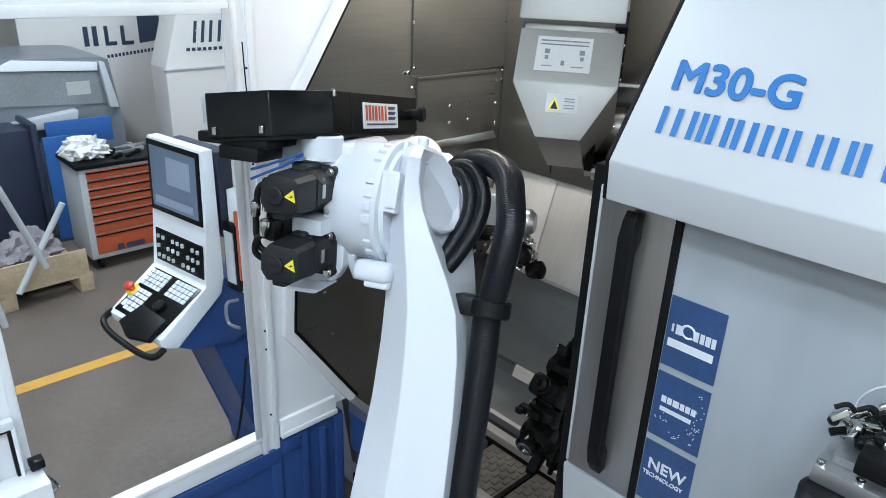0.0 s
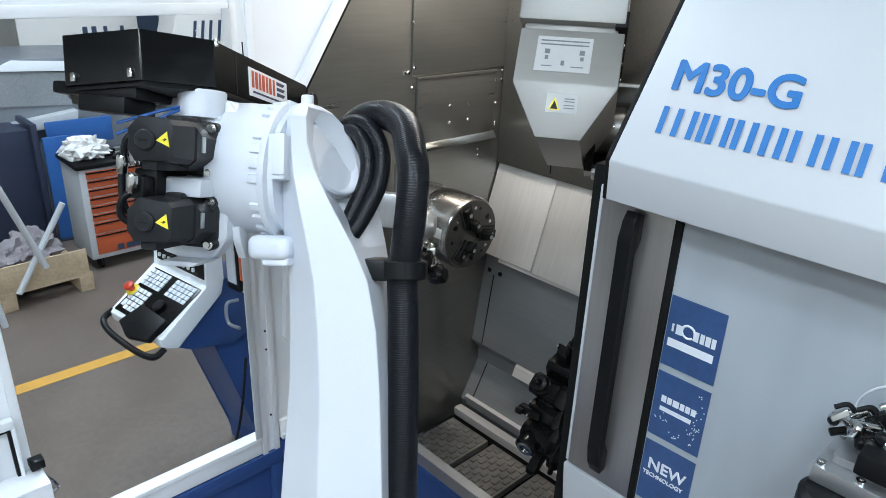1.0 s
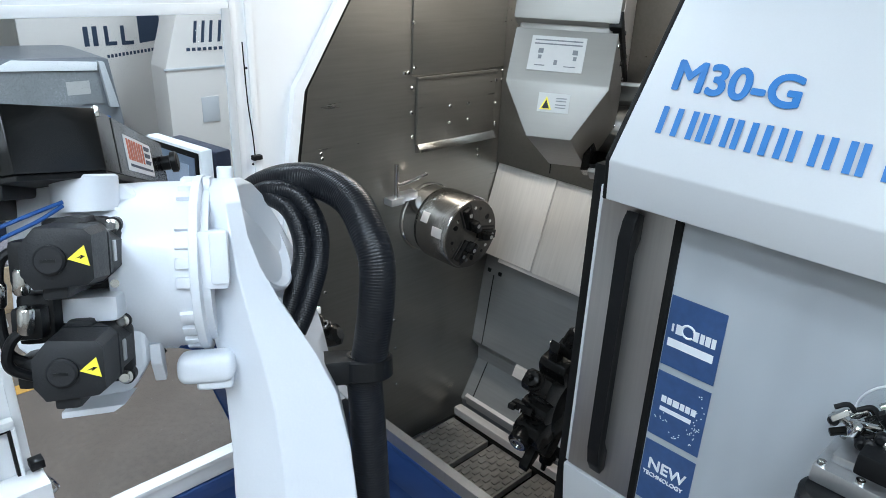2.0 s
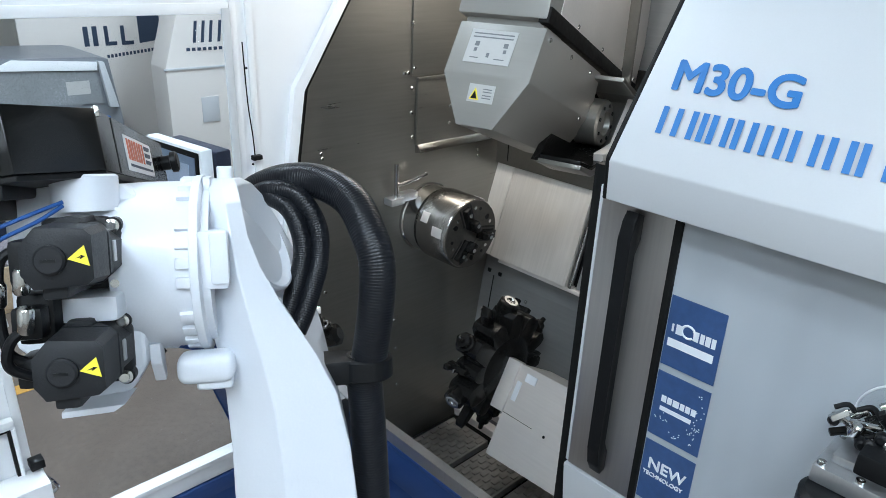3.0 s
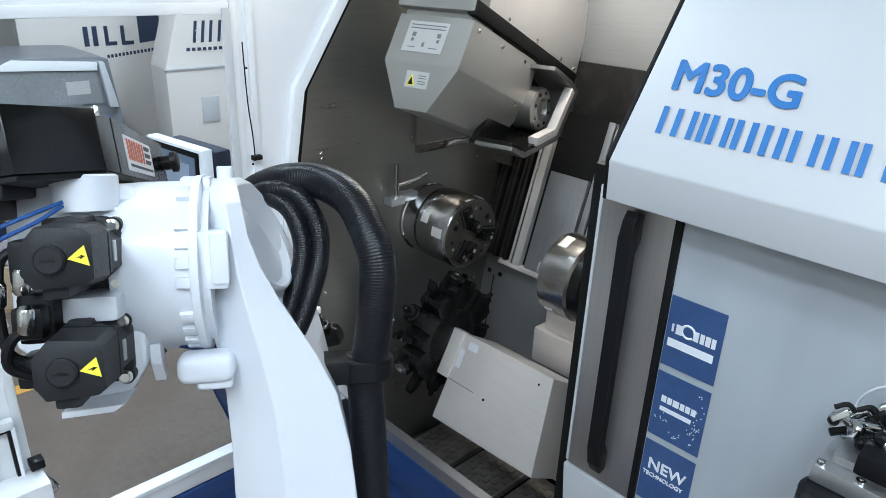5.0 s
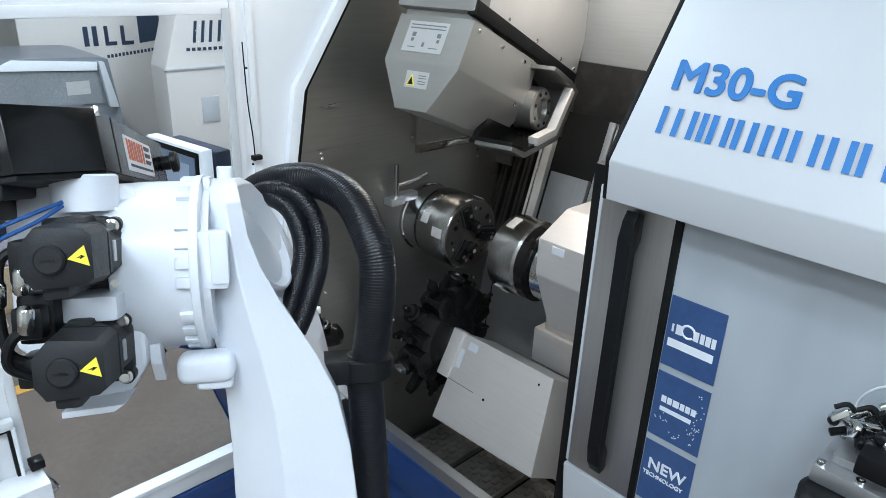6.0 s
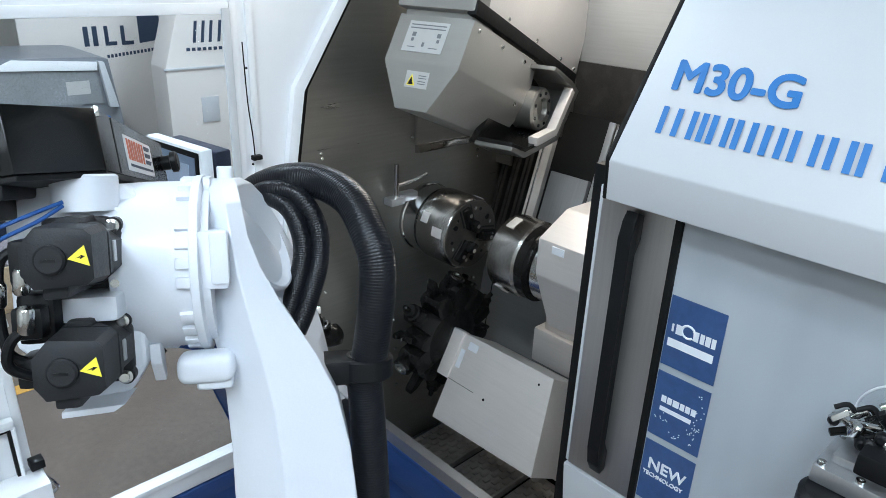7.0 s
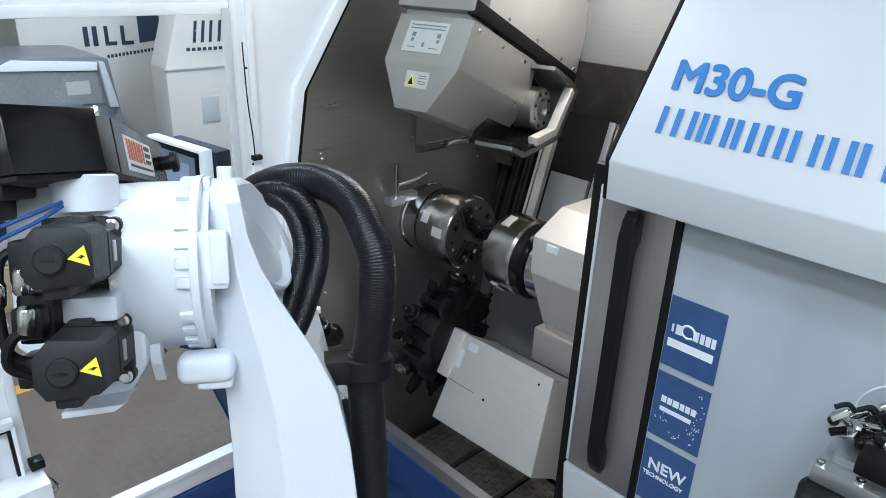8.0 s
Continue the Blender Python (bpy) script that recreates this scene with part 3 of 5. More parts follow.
# ---- spindle and work space units ----
AY, AZ = 1.935, 1.408
spindle = thing("main_spindle", "polished steel three-jaw chuck on the main spindle", "chuck", pose(FX, AY, AZ))
part("nose", turned(bmesh.new(), [(0.152, -0.004), (0.152, 0.012), (0.146, 0.016), (0.146, 0.085), (0.134, 0.088), (0.134, 0.10)], TO_X, 56), M_CHROME, spindle, "polished spindle nose")
part("chuck_body", turned(bmesh.new(), [(0.13, 0.098), (0.148, 0.10), (0.153, 0.106), (0.153, 0.262), (0.146, 0.274), (0.05, 0.276), (0.045, 0.25), (0.0001, 0.25)], TO_X, 56), M_CHUCK, spindle, "ground steel chuck body")
face = part("chuck_face", turned(bmesh.new(), [(0.146, 0.270), (0.144, 0.279), (0.048, 0.279), (0.048, 0.274)], TO_X, 48), M_FACE, spindle, "dark oily chuck face")
for k in range(3):
    m = pose(0, 0, 0, 120 * k + 20)
    bm = bmesh.new()
    box(bm, (0.276, -0.018, 0.035), (0.30, 0.018, 0.128), 0.003, m)
    box(bm, (0.30, -0.014, 0.03), (0.335, 0.014, 0.075), 0.003, m)
    part("jaw", bm, M_DARKSTEEL, spindle, "stepped steel chuck jaw")
    for dy in (-0.03, 0.03):
        part("jaw_slot", box(bmesh.new(), (0.279, dy - 0.004, 0.05), (0.2815, dy + 0.004, 0.132), 0.001, m), M_OXIDE, spindle, smooth=False)
    for aa in (-28, -44, 28, 44):
        part("face_bore", turned(bmesh.new(), [(0.0075, 0.279), (0.0075, 0.2805), (0.001, 0.2805)], pose(0, 0, 0, 120 * k + 20 + aa) @ pose(0, 0, 0.112) @ TO_X, 12), M_CHROME if abs(aa) == 28 else M_BLACK, spindle)
    part("body_plate", box(bmesh.new(), (0.125, -0.022, 0.148), (0.165, 0.022, 0.1545), 0.002, pose(0, 0, 0, 120 * k + 64)), M_STEEL_LIGHT, spindle)
    bm = bmesh.new()
    for rr in (0.10, 0.06):
        turned(bm, [(0.009, 0.29), (0.009, 0.306 if rr > 0.08 else 0.338), (0.005, 0.306 if rr > 0.08 else 0.338)], m @ pose(0, 0, rr) @ TO_X, 12)
    part("jaw_bolt", bm, M_CHROME, spindle)
    m2 = pose(0, 0, 0, 120 * k + 80)
    part("chuck_slot", box(bmesh.new(), (0.20, -0.02, 0.142), (0.255, 0.02, 0.1555), 0.002, m2), M_STEEL_LIGHT, spindle)
    part("face_hole", turned(bmesh.new(), [(0.011, 0.279), (0.011, 0.2805), (0.001, 0.2805)], m2 @ pose(0, 0.03, 0.10) @ TO_X, 14), M_BLACK, spindle)

nozzle = thing("coolant_nozzle", "small steel coolant pipe tree on the spindle wall", "coolant pipe", pose(FX, 1.739, 1.53))
part("pipe", tube(bmesh.new(), [(0.03, 0, 0), (0.03, 0, 0.08), (0.03, 0, 0.15)], 0.010, 10), M_CHROME, nozzle)
part("branch", tube(bmesh.new(), [(0.03, 0, 0.06), (0.05, 0.06, 0.075), (0.07, 0.13, 0.10)], 0.008, 10), M_CHROME, nozzle)
bm = bmesh.new()
box(bm, (-0.002, -0.04, -0.02), (0.05, 0.03, 0.01), 0.005)
box(bm, (-0.002, 0.01, -0.015), (0.04, 0.11, 0.02), 0.005)
part("block", bm, M_ALU, nozzle)

# milling head on its ram
head = thing("milling_head", "grey faceted milling head with printed labels and open tool spindle", "milling head", pose(-1.217, 1.646, 2.132, -23.5, 0, 32.1))
HW, H1, HD, WD, HU, LY, HL = 0.15, 0.006, 0.16, 0.065, 0.166, 0.034, 0.55
bm = bmesh.new()
front = [(-HW, 0, 0), (HW, 0, 0), (HW, 0, -H1), (WD, 0, -HD), (-WD, 0, -HD), (-HW, 0, -H1)]
fv = [bm.verts.new(p) for p in front]
uv = [bm.verts.new((-HW, LY, HU)), bm.verts.new((HW, LY, HU))]
rear = [bm.verts.new((p[0], HL, p[2])) for p in front[2:]]
ru = [bm.verts.new((HW, HL, HU)), bm.verts.new((-HW, HL, HU))]
bm.faces.new(fv)
bm.faces.new((fv[0], fv[1], uv[1], uv[0]))
bm.faces.new((fv[1], fv[2], rear[0], ru[0], uv[1]))
bm.faces.new((fv[2], fv[3], rear[1], rear[0]))
bm.faces.new((fv[3], fv[4], rear[2], rear[1]))
bm.faces.new((fv[4], fv[5], rear[3], rear[2]))
bm.faces.new((fv[5], fv[0], uv[0], ru[1], rear[3]))
bm.faces.new((uv[0], uv[1], ru[0], ru[1]))
bm.faces.new((rear[0], rear[1], rear[2], rear[3], ru[1], ru[0]))
bmesh.ops.bevel(bm, geom=bm.edges[:], offset=0.006, segments=2, profile=0.6, affect="EDGES", clamp_overlap=True)
part("head_housing", bm, M_HEAD, head, "grey satin sheet housing")
bm = bmesh.new()
box(bm, (-HW + 0.005, 0.05, HU), (HW - 0.02, 0.20, HU + 0.06), 0.012)
box(bm, (-HW - 0.01, 0.015, HU + 0.02), (HW + 0.0, 0.24, HU + 0.4), 0.012)
part("ram_cover", bm, M_HEAD, head, "grey satin ram cover")
LEAN = math.degrees(math.atan2(HU, LY))
up_lab = part("label_sheet", box(bmesh.new(), (-0.095, 0.035, 0.0), (0.065, 0.145, 0.0015)), M_LABEL, head, "white instruction label with pictograms", at=pose(0, 0, 0.0, LEAN, 0, 0) @ pose(0, 0, 0.0008), smooth=False)
bm = bmesh.new()
for x0, z0, x1, z1 in ((-0.085, 0.118, 0.055, 0.122), (-0.085, 0.13, 0.055, 0.134), (-0.07, 0.09, -0.055, 0.105), (0.03, 0.09, 0.045, 0.105), (-0.075, 0.05, -0.045, 0.053), (0.01, 0.05, 0.045, 0.053), (-0.02, 0.055, -0.01, 0.07), (-0.068, 0.072, -0.058, 0.084), (0.034, 0.072, 0.044, 0.084)):
    box(bm, (x0, z0, 0.0015), (x1, z1, 0.0022))
part("label_print", bm, M_FAINT, up_lab, smooth=False)
low_lab = part("warning_label", box(bmesh.new(), (-0.045, -0.0015, -0.085), (0.045, 0.0, -0.03)), M_LABEL, head, "white label with yellow warning triangle", smooth=False)
bm = bmesh.new()
prism(bm, [(-0.038, -0.078), (-0.004, -0.078), (-0.021, -0.04)], "y", -0.0025, -0.0015)
part("warning_sign", bm, M_YELLOW, low_lab, smooth=False)
part("sign_mark", prism(bmesh.new(), [(-0.032, -0.075), (-0.010, -0.075), (-0.021, -0.050)], "y", -0.0032, -0.0025), M_BLACK, low_lab, smooth=False)
bm = bmesh.new()
for z in (-0.045, -0.053, -0.064, -0.072):
    box(bm, (0.006, -0.0025, z), (0.036, -0.0015, z + 0.003))
part("label_print", bm, M_FAINT, low_lab, smooth=False)
part("ram_wiper", box(bmesh.new(), (HW - 0.03, 0.02, HU + 0.012), (HW + 0.006, HL + 0.40, HU + 0.06), 0.004), M_RUBBER, head, "black wiper gap along the ram")
part("ram_side", box(bmesh.new(), (HW - 0.05, 0.10, HU + 0.06), (HW + 0.002, HL + 0.40, HU + 0.45), 0.004), M_STEEL_LIGHT, head, "light grey ram side sheet")
part("carriage_sheet", box(bmesh.new(), (HW - 0.05, HL + 0.41, -0.05), (HW - 0.004, HL + 0.75, HU + 0.5), 0.004), M_STEEL, head, "grey steel carriage sheet")
screws(head, [(HW + 0.001, y, HU + 0.072) for y in (0.25, 0.5, 0.75, HL + 0.36)] + [(HW - 0.005, HL + 0.445, z) for z in (0.02, 0.2, 0.36, 0.5)], "x", 0.008)
screws(head, [(HW + 0.001, y, z) for y, z in ((0.07, 0.14), (0.44, 0.14), (0.44, -0.02), (0.25, 0.14))], "x", 0.008)
# tool spindle in its open guard behind the housing
part("tool_spindle", turned(bmesh.new(), [(0.085, -0.02), (0.085, 0.10), (0.078, 0.108), (0.045, 0.11), (0.04, 0.09), (0.01, 0.09)], pose(0.085, HL + 0.05, 0.0) @ TO_X, 32), M_STEEL, head, "grey steel tool spindle nose")
for k in range(8):
    part("spindle_bolt", turned(bmesh.new(), [(0.007, 0.105), (0.007, 0.112), (0.003, 0.112)], pose(0.085, HL + 0.05, 0.0, 45 * k) @ pose(0, 0, 0.064) @ TO_X, 10), M_BLACK, head)
GUARD = [(0.50, 0.150), (0.69, 0.142), (0.775, 0.122), (0.685, -0.098), (0.42, -0.212), (0.30, -0.206)]
INNER = [(0.30, -0.190), (0.43, -0.192), (0.662, -0.088), (0.742, 0.108), (0.68, 0.124), (0.50, 0.134)]
part("guard", prism(bmesh.new(), GUARD + INNER, "x", 0.10, 0.255, 0.003), M_STEEL, head, "bent sheet guard around the tool spindle")
part("guard_edge", prism(bmesh.new(), [(0.700, 0.118), (0.735, 0.108), (0.657, -0.084), (0.50, -0.155), (0.48, -0.125), (0.63, -0.066)], "x", 0.22, 0.257, 0.003), M_STEEL_LIGHT, head, "bright guard strip")
# dark plate closes the guard; its colour gives the cavity its shade
part("guard_shade_plate", prism(bmesh.new(), [(0.50, 0.142), (0.69, 0.133), (0.755, 0.115), (0.675, -0.093), (0.43, -0.20), (0.30, -0.20)], "x", 0.075, 0.10, 0.0), M_DARKSTEEL, head)
part("guard_floor", prism(bmesh.new(), [(0.31, -0.189), (0.43, -0.191), (0.645, -0.096), (0.645, -0.082), (0.43, -0.177), (0.31, -0.175)], "x", 0.10, 0.245, 0.002), M_DARKSTEEL, head)

# ram slot behind the head and telescopic way covers
slide = thing("way_cover", "light grey telescopic steel way cover plates", "way cover")
for k, (x0, x1) in enumerate(((-2.095, -1.745), (-1.74, -1.30))):
    d = 0.004 + 0.006 * k
    part("cover_plate", prism(bmesh.new(), [(2.396 - d, 1.578), (2.266 - d, 1.168), (2.276 - d, 1.164), (2.406 - d, 1.574)], "x", x0, x1, 0.002), M_PLATE, slide, "grey ground steel cover plate")
    part("plate_lip", prism(bmesh.new(), [(2.394 - d, 1.57), (2.264 - d, 1.17), (2.258 - d, 1.172), (2.388 - d, 1.572)], "x", x1 - 0.018, x1 - 0.002, 0.001), M_PLATE, slide)
part("upper_sheet", box(bmesh.new(), (-2.095, 2.372, 1.580), (-1.20, 2.384, 2.98), 0.002), M_STEEL, slide, "grey brushed sheet above the plates")
part("sheet_joint", box(bmesh.new(), (-1.782, 2.3695, 1.60), (-1.778, 2.373, 2.97)), M_RUBBER, slide, smooth=False)
screws(slide, [(x, 2.371, z) for x in (-1.735, -1.825) for z in (1.75, 2.0, 2.25, 2.5)], "y", 0.008)
# black panel added over the back wall as the recess's unlit shade
part("recess_shade_panel", box(bmesh.new(), (-2.09, 2.575, 1.57), (-0.9, 2.592, 2.06), 0.002), M_OXIDE, machine, "black panel standing in for shade in the guide recess")
rails = thing("linear_guide", "steel guide rails and folded bellows behind the covers", "guide rails")


def slanted(name, x0, x1, d, mat, label="", top=1.85):
    ty = 2.276 + (top - 1.166) * 0.3085 + d
    part(name, prism(bmesh.new(), [(ty, top), (2.276 + d, 1.166), (2.318 + d, 1.150), (ty + 0.042, top - 0.014)], "x", x0, x1, 0.003), mat, rails, label)


slanted("rail", -1.896, -1.833, -0.004, M_PLATE, "pale guide rail")
slanted("rail", -1.878, -1.870, -0.010, M_CHROME, "ground steel guide rail")
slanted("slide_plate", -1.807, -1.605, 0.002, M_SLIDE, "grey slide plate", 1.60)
slanted("rail", -1.584, -1.554, -0.006, M_SLIDE, "pale guide rail")
slanted("rail", -1.544, -1.529, -0.016, M_CHROME, "ground steel guide rail")
slanted("slide_plate", -1.514, -0.9, 0.002, M_SLIDE, "grey slide plate", 1.60)
part("end_ledge", prism(bmesh.new(), [(2.268, 1.163), (2.37, 1.163), (2.37, 1.12), (2.352, 1.10), (2.262, 1.148)], "x", -1.95, -0.9, 0.003), M_STEEL_LIGHT, rails)
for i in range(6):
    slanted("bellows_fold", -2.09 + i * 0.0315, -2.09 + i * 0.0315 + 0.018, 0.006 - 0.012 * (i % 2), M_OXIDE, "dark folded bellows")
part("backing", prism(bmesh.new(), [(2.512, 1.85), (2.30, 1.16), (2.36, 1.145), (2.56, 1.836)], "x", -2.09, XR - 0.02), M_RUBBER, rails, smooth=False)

# lower turret
turret = thing("tool_turret", "dark steel disc turret with tool holders and grey cover", "turret", pose(-1.2, 1.80, 1.02))
TIP = 27.3
bm = bmesh.new()
fr = [bm.verts.new(p) for p in ((0.03, -0.120, -0.356), (0.571, -0.120, -0.330), (0.500, 0.056, -0.008), (0.03, 0.056, -0.016))]
bk = [bm.verts.new(v.co + Vector((0.0, 0.20, -0.12))) for v in fr]
bm.faces.new(fr)
bm.faces.new(bk)
for k in range(4):
    bm.faces.new((fr[k], fr[(k + 1) % 4], bk[(k + 1) % 4], bk[k]))
bmesh.ops.bevel(bm, geom=bm.edges[:], offset=0.005, segments=2, profile=0.6, affect="EDGES", clamp_overlap=True)
cover = part("turret_cover", bm, M_STEEL_LIGHT, turret, "flat grey sheet cover")
lean = pose(0.03, 0.056, -0.016, -TIP)
part("cover_lip", box(bmesh.new(), (-0.058, -0.010, -0.205), (0.004, 0.03, 0.002), 0.004), M_STEEL_LIGHT, turret, "folded pale sheet lip", at=lean)
part("rating_plate", box(bmesh.new(), (0.045, -0.0035, -0.055), (0.095, 0.0, -0.022), 0.001), M_PRINT, cover, "small white rating plate", at=lean, smooth=False)
part("rating_plate", box(bmesh.new(), (0.016, -0.0035, -0.145), (0.038, 0.0, -0.065), 0.001), M_PRINT, cover, "small white rating plate", at=lean, smooth=False)
part("sheet_joint", box(bmesh.new(), (0.006, -0.0015, -0.203), (0.20, 0.002, -0.201)), M_DARKSTEEL, cover, at=lean, smooth=False)
bm = turned(bmesh.new(), [(0.007, 0), (0.005, 0.004)], TO_Y @ pose(0, 0, 0, 180), 10)
first = part("cover_bolt", bm, M_DARKSTEEL, cover, at=lean @ pose(0.21, 0, -0.205))
for x, z in ((0.42, -0.04), (0.47, -0.20), (0.445, -0.205), (0.48, -0.335)):
    o = new("cover_bolt", first.data)
    o.parent = cover
    o.matrix_basis = lean @ pose(x, 0, z)
TD = Vector((-0.075, 0.065, -0.085))
tm = Matrix.Translation(TD)
part("disc", turned(bmesh.new(), [(0.05, -0.09), (0.145, -0.085), (0.165, -0.06), (0.165, 0.0), (0.14, 0.03), (0.08, 0.05), (0.06, 0.05)], tm @ TO_X, 24), M_DARKSTEEL, turret, "oily dark steel tool disc")
rng = random.Random(5)
for k in range(12):
    m = tm @ pose(0, 0, 0, 30 * k + 18)
    reach, wide, lean = rng.uniform(-0.02, 0.035), rng.uniform(0.026, 0.045), rng.uniform(-9, 9)
    bm = bmesh.new()
    prism(bm, [(-wide * 1.1, 0.12), (-wide, 0.185 + reach), (-wide * 0.55, 0.205 + reach), (wide * 0.6, 0.205 + reach), (wide, 0.18 + reach), (wide * 1.1, 0.12)], "x", -0.085, 0.03, 0.006, m)
    top = m @ pose(-0.03, 0, 0.205 + reach, 0, lean, 0)
    kind = k % 4
    if kind == 0:
        prism(bm, [(-0.022, -0.01), (-0.014, 0.05), (0.004, 0.085), (0.016, 0.07), (0.020, -0.01)], "x", -0.022, 0.016, 0.003, top)
    elif kind == 1:
        turned(bm, [(0.034, -0.01), (0.036, 0.0), (0.036, 0.022), (0.029, 0.028), (0.027, 0.05), (0.012, 0.052), (0.010, 0.085), (0.002, 0.09)], top, 16)
    elif kind == 2:
        box(bm, (-0.075, -0.014, -0.01), (0.012, 0.014, 0.022), 0.003, top)
        box(bm, (-0.075, -0.010, 0.016), (-0.05, 0.010, 0.045), 0.002, top)
    else:
        turned(bm, [(0.040, -0.02), (0.042, 0.0), (0.042, 0.03), (0.034, 0.036), (0.022, 0.036), (0.020, 0.02), (0.004, 0.02)], top @ pose(-0.01, 0, 0, 0, 18, 0), 18)
    holder = part("tool_holder", bm, M_DARKSTEEL, turret, "oily dark steel tool holder")
    if kind in (0, 2):
        part("insert", box(bmesh.new(), (-0.026, -0.007, 0.06 if kind == 0 else 0.036), (-0.020, 0.008, 0.074 if kind == 0 else 0.050), 0.001, top), M_CHROME, holder)
    if kind == 3:
        part("collet", turned(bmesh.new(), [(0.030, 0.034), (0.030, 0.040), (0.019, 0.040), (0.019, 0.034)], top @ pose(-0.01, 0, 0, 0, 18, 0), 18), M_CHROME, holder)
    for dy in (-0.5, 0.5):
        part("holder_screw", turned(bmesh.new(), [(0.008, -0.09), (0.008, -0.083), (0.003, -0.083)], m @ pose(0, dy * wide, 0.165) @ TO_X, 10), M_CHROME, holder)
slide2 = part("turret_slide", box(bmesh.new(), (0.20, 0.30, -0.16), (0.62, 0.48, 0.0), 0.01), M_STEEL_LIGHT, turret, "light grey slide block")
part("slide_block", box(bmesh.new(), (0.24, 0.32, 0.0), (0.62, 0.48, 0.20), 0.008), M_STEEL_LIGHT, turret)

# counter spindle
counter = thing("counter_spindle", "counter spindle with polished chuck and grey housing", "spindle", pose(-0.9, AY, AZ))
part("counter_chuck", turned(bmesh.new(), [(0.02, 0.012), (0.138, 0.012), (0.150, 0.02), (0.152, 0.03), (0.152, 0.135), (0.144, 0.145), (0.02, 0.145)], TO_X, 48), M_CHUCK, counter, "ground steel chuck body")
part("collar", turned(bmesh.new(), [(0.122, 0.14), (0.146, 0.146), (0.146, 0.185), (0.122, 0.19)], TO_X, 48), M_DARKSTEEL, counter)
part("spindle_neck", turned(bmesh.new(), [(0.118, 0.18), (0.122, 0.20), (0.130, 0.21), (0.130, 0.4)], TO_X, 48), M_CHROME, counter, "polished spindle neck")
bm = bmesh.new()
prism(bm, [(-0.165, 0.04), (-0.165, 0.175), (-0.02, 0.25), (0.20, 0.25), (0.20, -0.25), (-0.06, -0.20)], "x", 0.262, 0.95, 0.008)
part("counter_housing", bm, M_STEEL_LIGHT, counter, "grey sheet housing")
part("rating_plate", box(bmesh.new(), (0.325, -0.169, 0.138), (0.375, -0.165, 0.165), 0.001), M_PRINT, counter, "small white rating plate", smooth=False)
for k in range(3):
    m = pose(0, 0, 0, 120 * k + 70)
    bm = bmesh.new()
    box(bm, (-0.015, -0.018, 0.03), (0.014, 0.018, 0.12), 0.003, m)
    box(bm, (-0.05, -0.014, 0.02), (-0.015, 0.014, 0.06), 0.003, m)
    part("jaw", bm, M_CHROME, counter, "steel chuck jaw")
    part("slot", box(bmesh.new(), (0.04, -0.03, 0.143), (0.075, 0.03, 0.1545), 0.002, pose(0, 0, 0, 120 * k + 20)), M_STEEL_LIGHT, counter)

# ---- robot ----
BASE = (-1.24, 0.30)
robot = thing("industrial_robot", "white six-axis handling robot with black motors and hoses", "robot", pose(BASE[0], BASE[1], 0))
bm = bmesh.new()
turned(bm, [(0.24, 0.5), (0.26, 0.52), (0.26, 0.66), (0.2, 0.7)], Matrix.Identity(4), 40)
box(bm, (-0.13, -0.2, 0.55), (0.13, 0.2, 0.92), 0.05)
shoulder = part("shoulder", bm, M_ROBOT, robot, "white rotating robot shoulder")
part("pedestal", turned(bmesh.new(), [(0.30, 0), (0.30, 0.03), (0.24, 0.05), (0.24, 0.45), (0.28, 0.47), (0.28, 0.5)], Matrix.Identity(4), 40), M_BLUE, shoulder, "blue robot pedestal")

# forearm: x across to the link, y forward, z up
fb = bmesh.new()
prism(fb, [(-0.16, 0.055), (-0.125, 0.084), (-0.03, 0.084), (0.002, 0.045), (0.002, -0.20), (-0.025, -0.245), (-0.09, -0.258), (-0.16, -0.24)], "y", -0.028, 0.03, 0.014, segs=3)
prism(fb, [(-0.215, 0.08), (-0.17, 0.12), (-0.02, 0.12), (0.0, 0.10), (0.0, -0.17), (-0.05, -0.20), (-0.17, -0.20), (-0.215, -0.16)], "y", 0.0, 0.26, 0.03, segs=3)
turned(fb, [(0.10, -0.06), (0.155, -0.04), (0.157, 0.0), (0.157, 0.088), (0.15, 0.095), (0.15, 0.12)], pose(-0.0, 0.09, -0.035) @ TO_X, 64)
turned(fb, [(0.125, 0.0), (0.12, 0.1), (0.095, 0.35), (0.085, 0.52), (0.09, 0.55), (0.09, 0.62), (0.06, 0.64)], pose(-0.115, 0.22, -0.02) @ TO_Y, 40)
turned(fb, [(0.054, 0.0), (0.054, 0.058), (0.050, 0.062)], pose(-0.082, -0.005, 0.075), 32)
prism(fb, [(-0.12, -0.262), (-0.04, -0.258), (-0.02, -0.245), (-0.12, -0.25)], "y", -0.10, 0.0, 0.004)
forearm = part("forearm", fb, M_ROBOT, robot, "white cast forearm with elbow drum")
# bolt heads round the elbow ring
part("elbow_ring", turned(bmesh.new(), [(0.150, 0.088), (0.1655, 0.089), (0.167, 0.092), (0.167, 0.104), (0.150, 0.107)], pose(0, 0.09, -0.035) @ TO_X, 72), M_ROBOT, forearm)
bm = bmesh.new()
box(bm, (-0.022, -0.0095, 0.150), (0.004, 0.0095, 0.1655), 0.0025)
first = part("ring_lug", bm, M_ROBOT, forearm)
for k in range(30):
    if k % 5 != 4:
        o = first if k == 0 else new("ring_lug", first.data)
        o.parent = forearm
        o.matrix_basis = pose(0.088, 0.09, -0.035) @ pose(0, 0, 0, 12 * k)
bm = bmesh.new()
prism(bm, [(0.0, -0.17), (0.04, -0.17), (0.06, -0.245), (0.045, -0.25), (0.015, -0.21)], "x", 0.0, 0.02, 0.003)
part("bracket", bm, M_ROBOT, forearm)


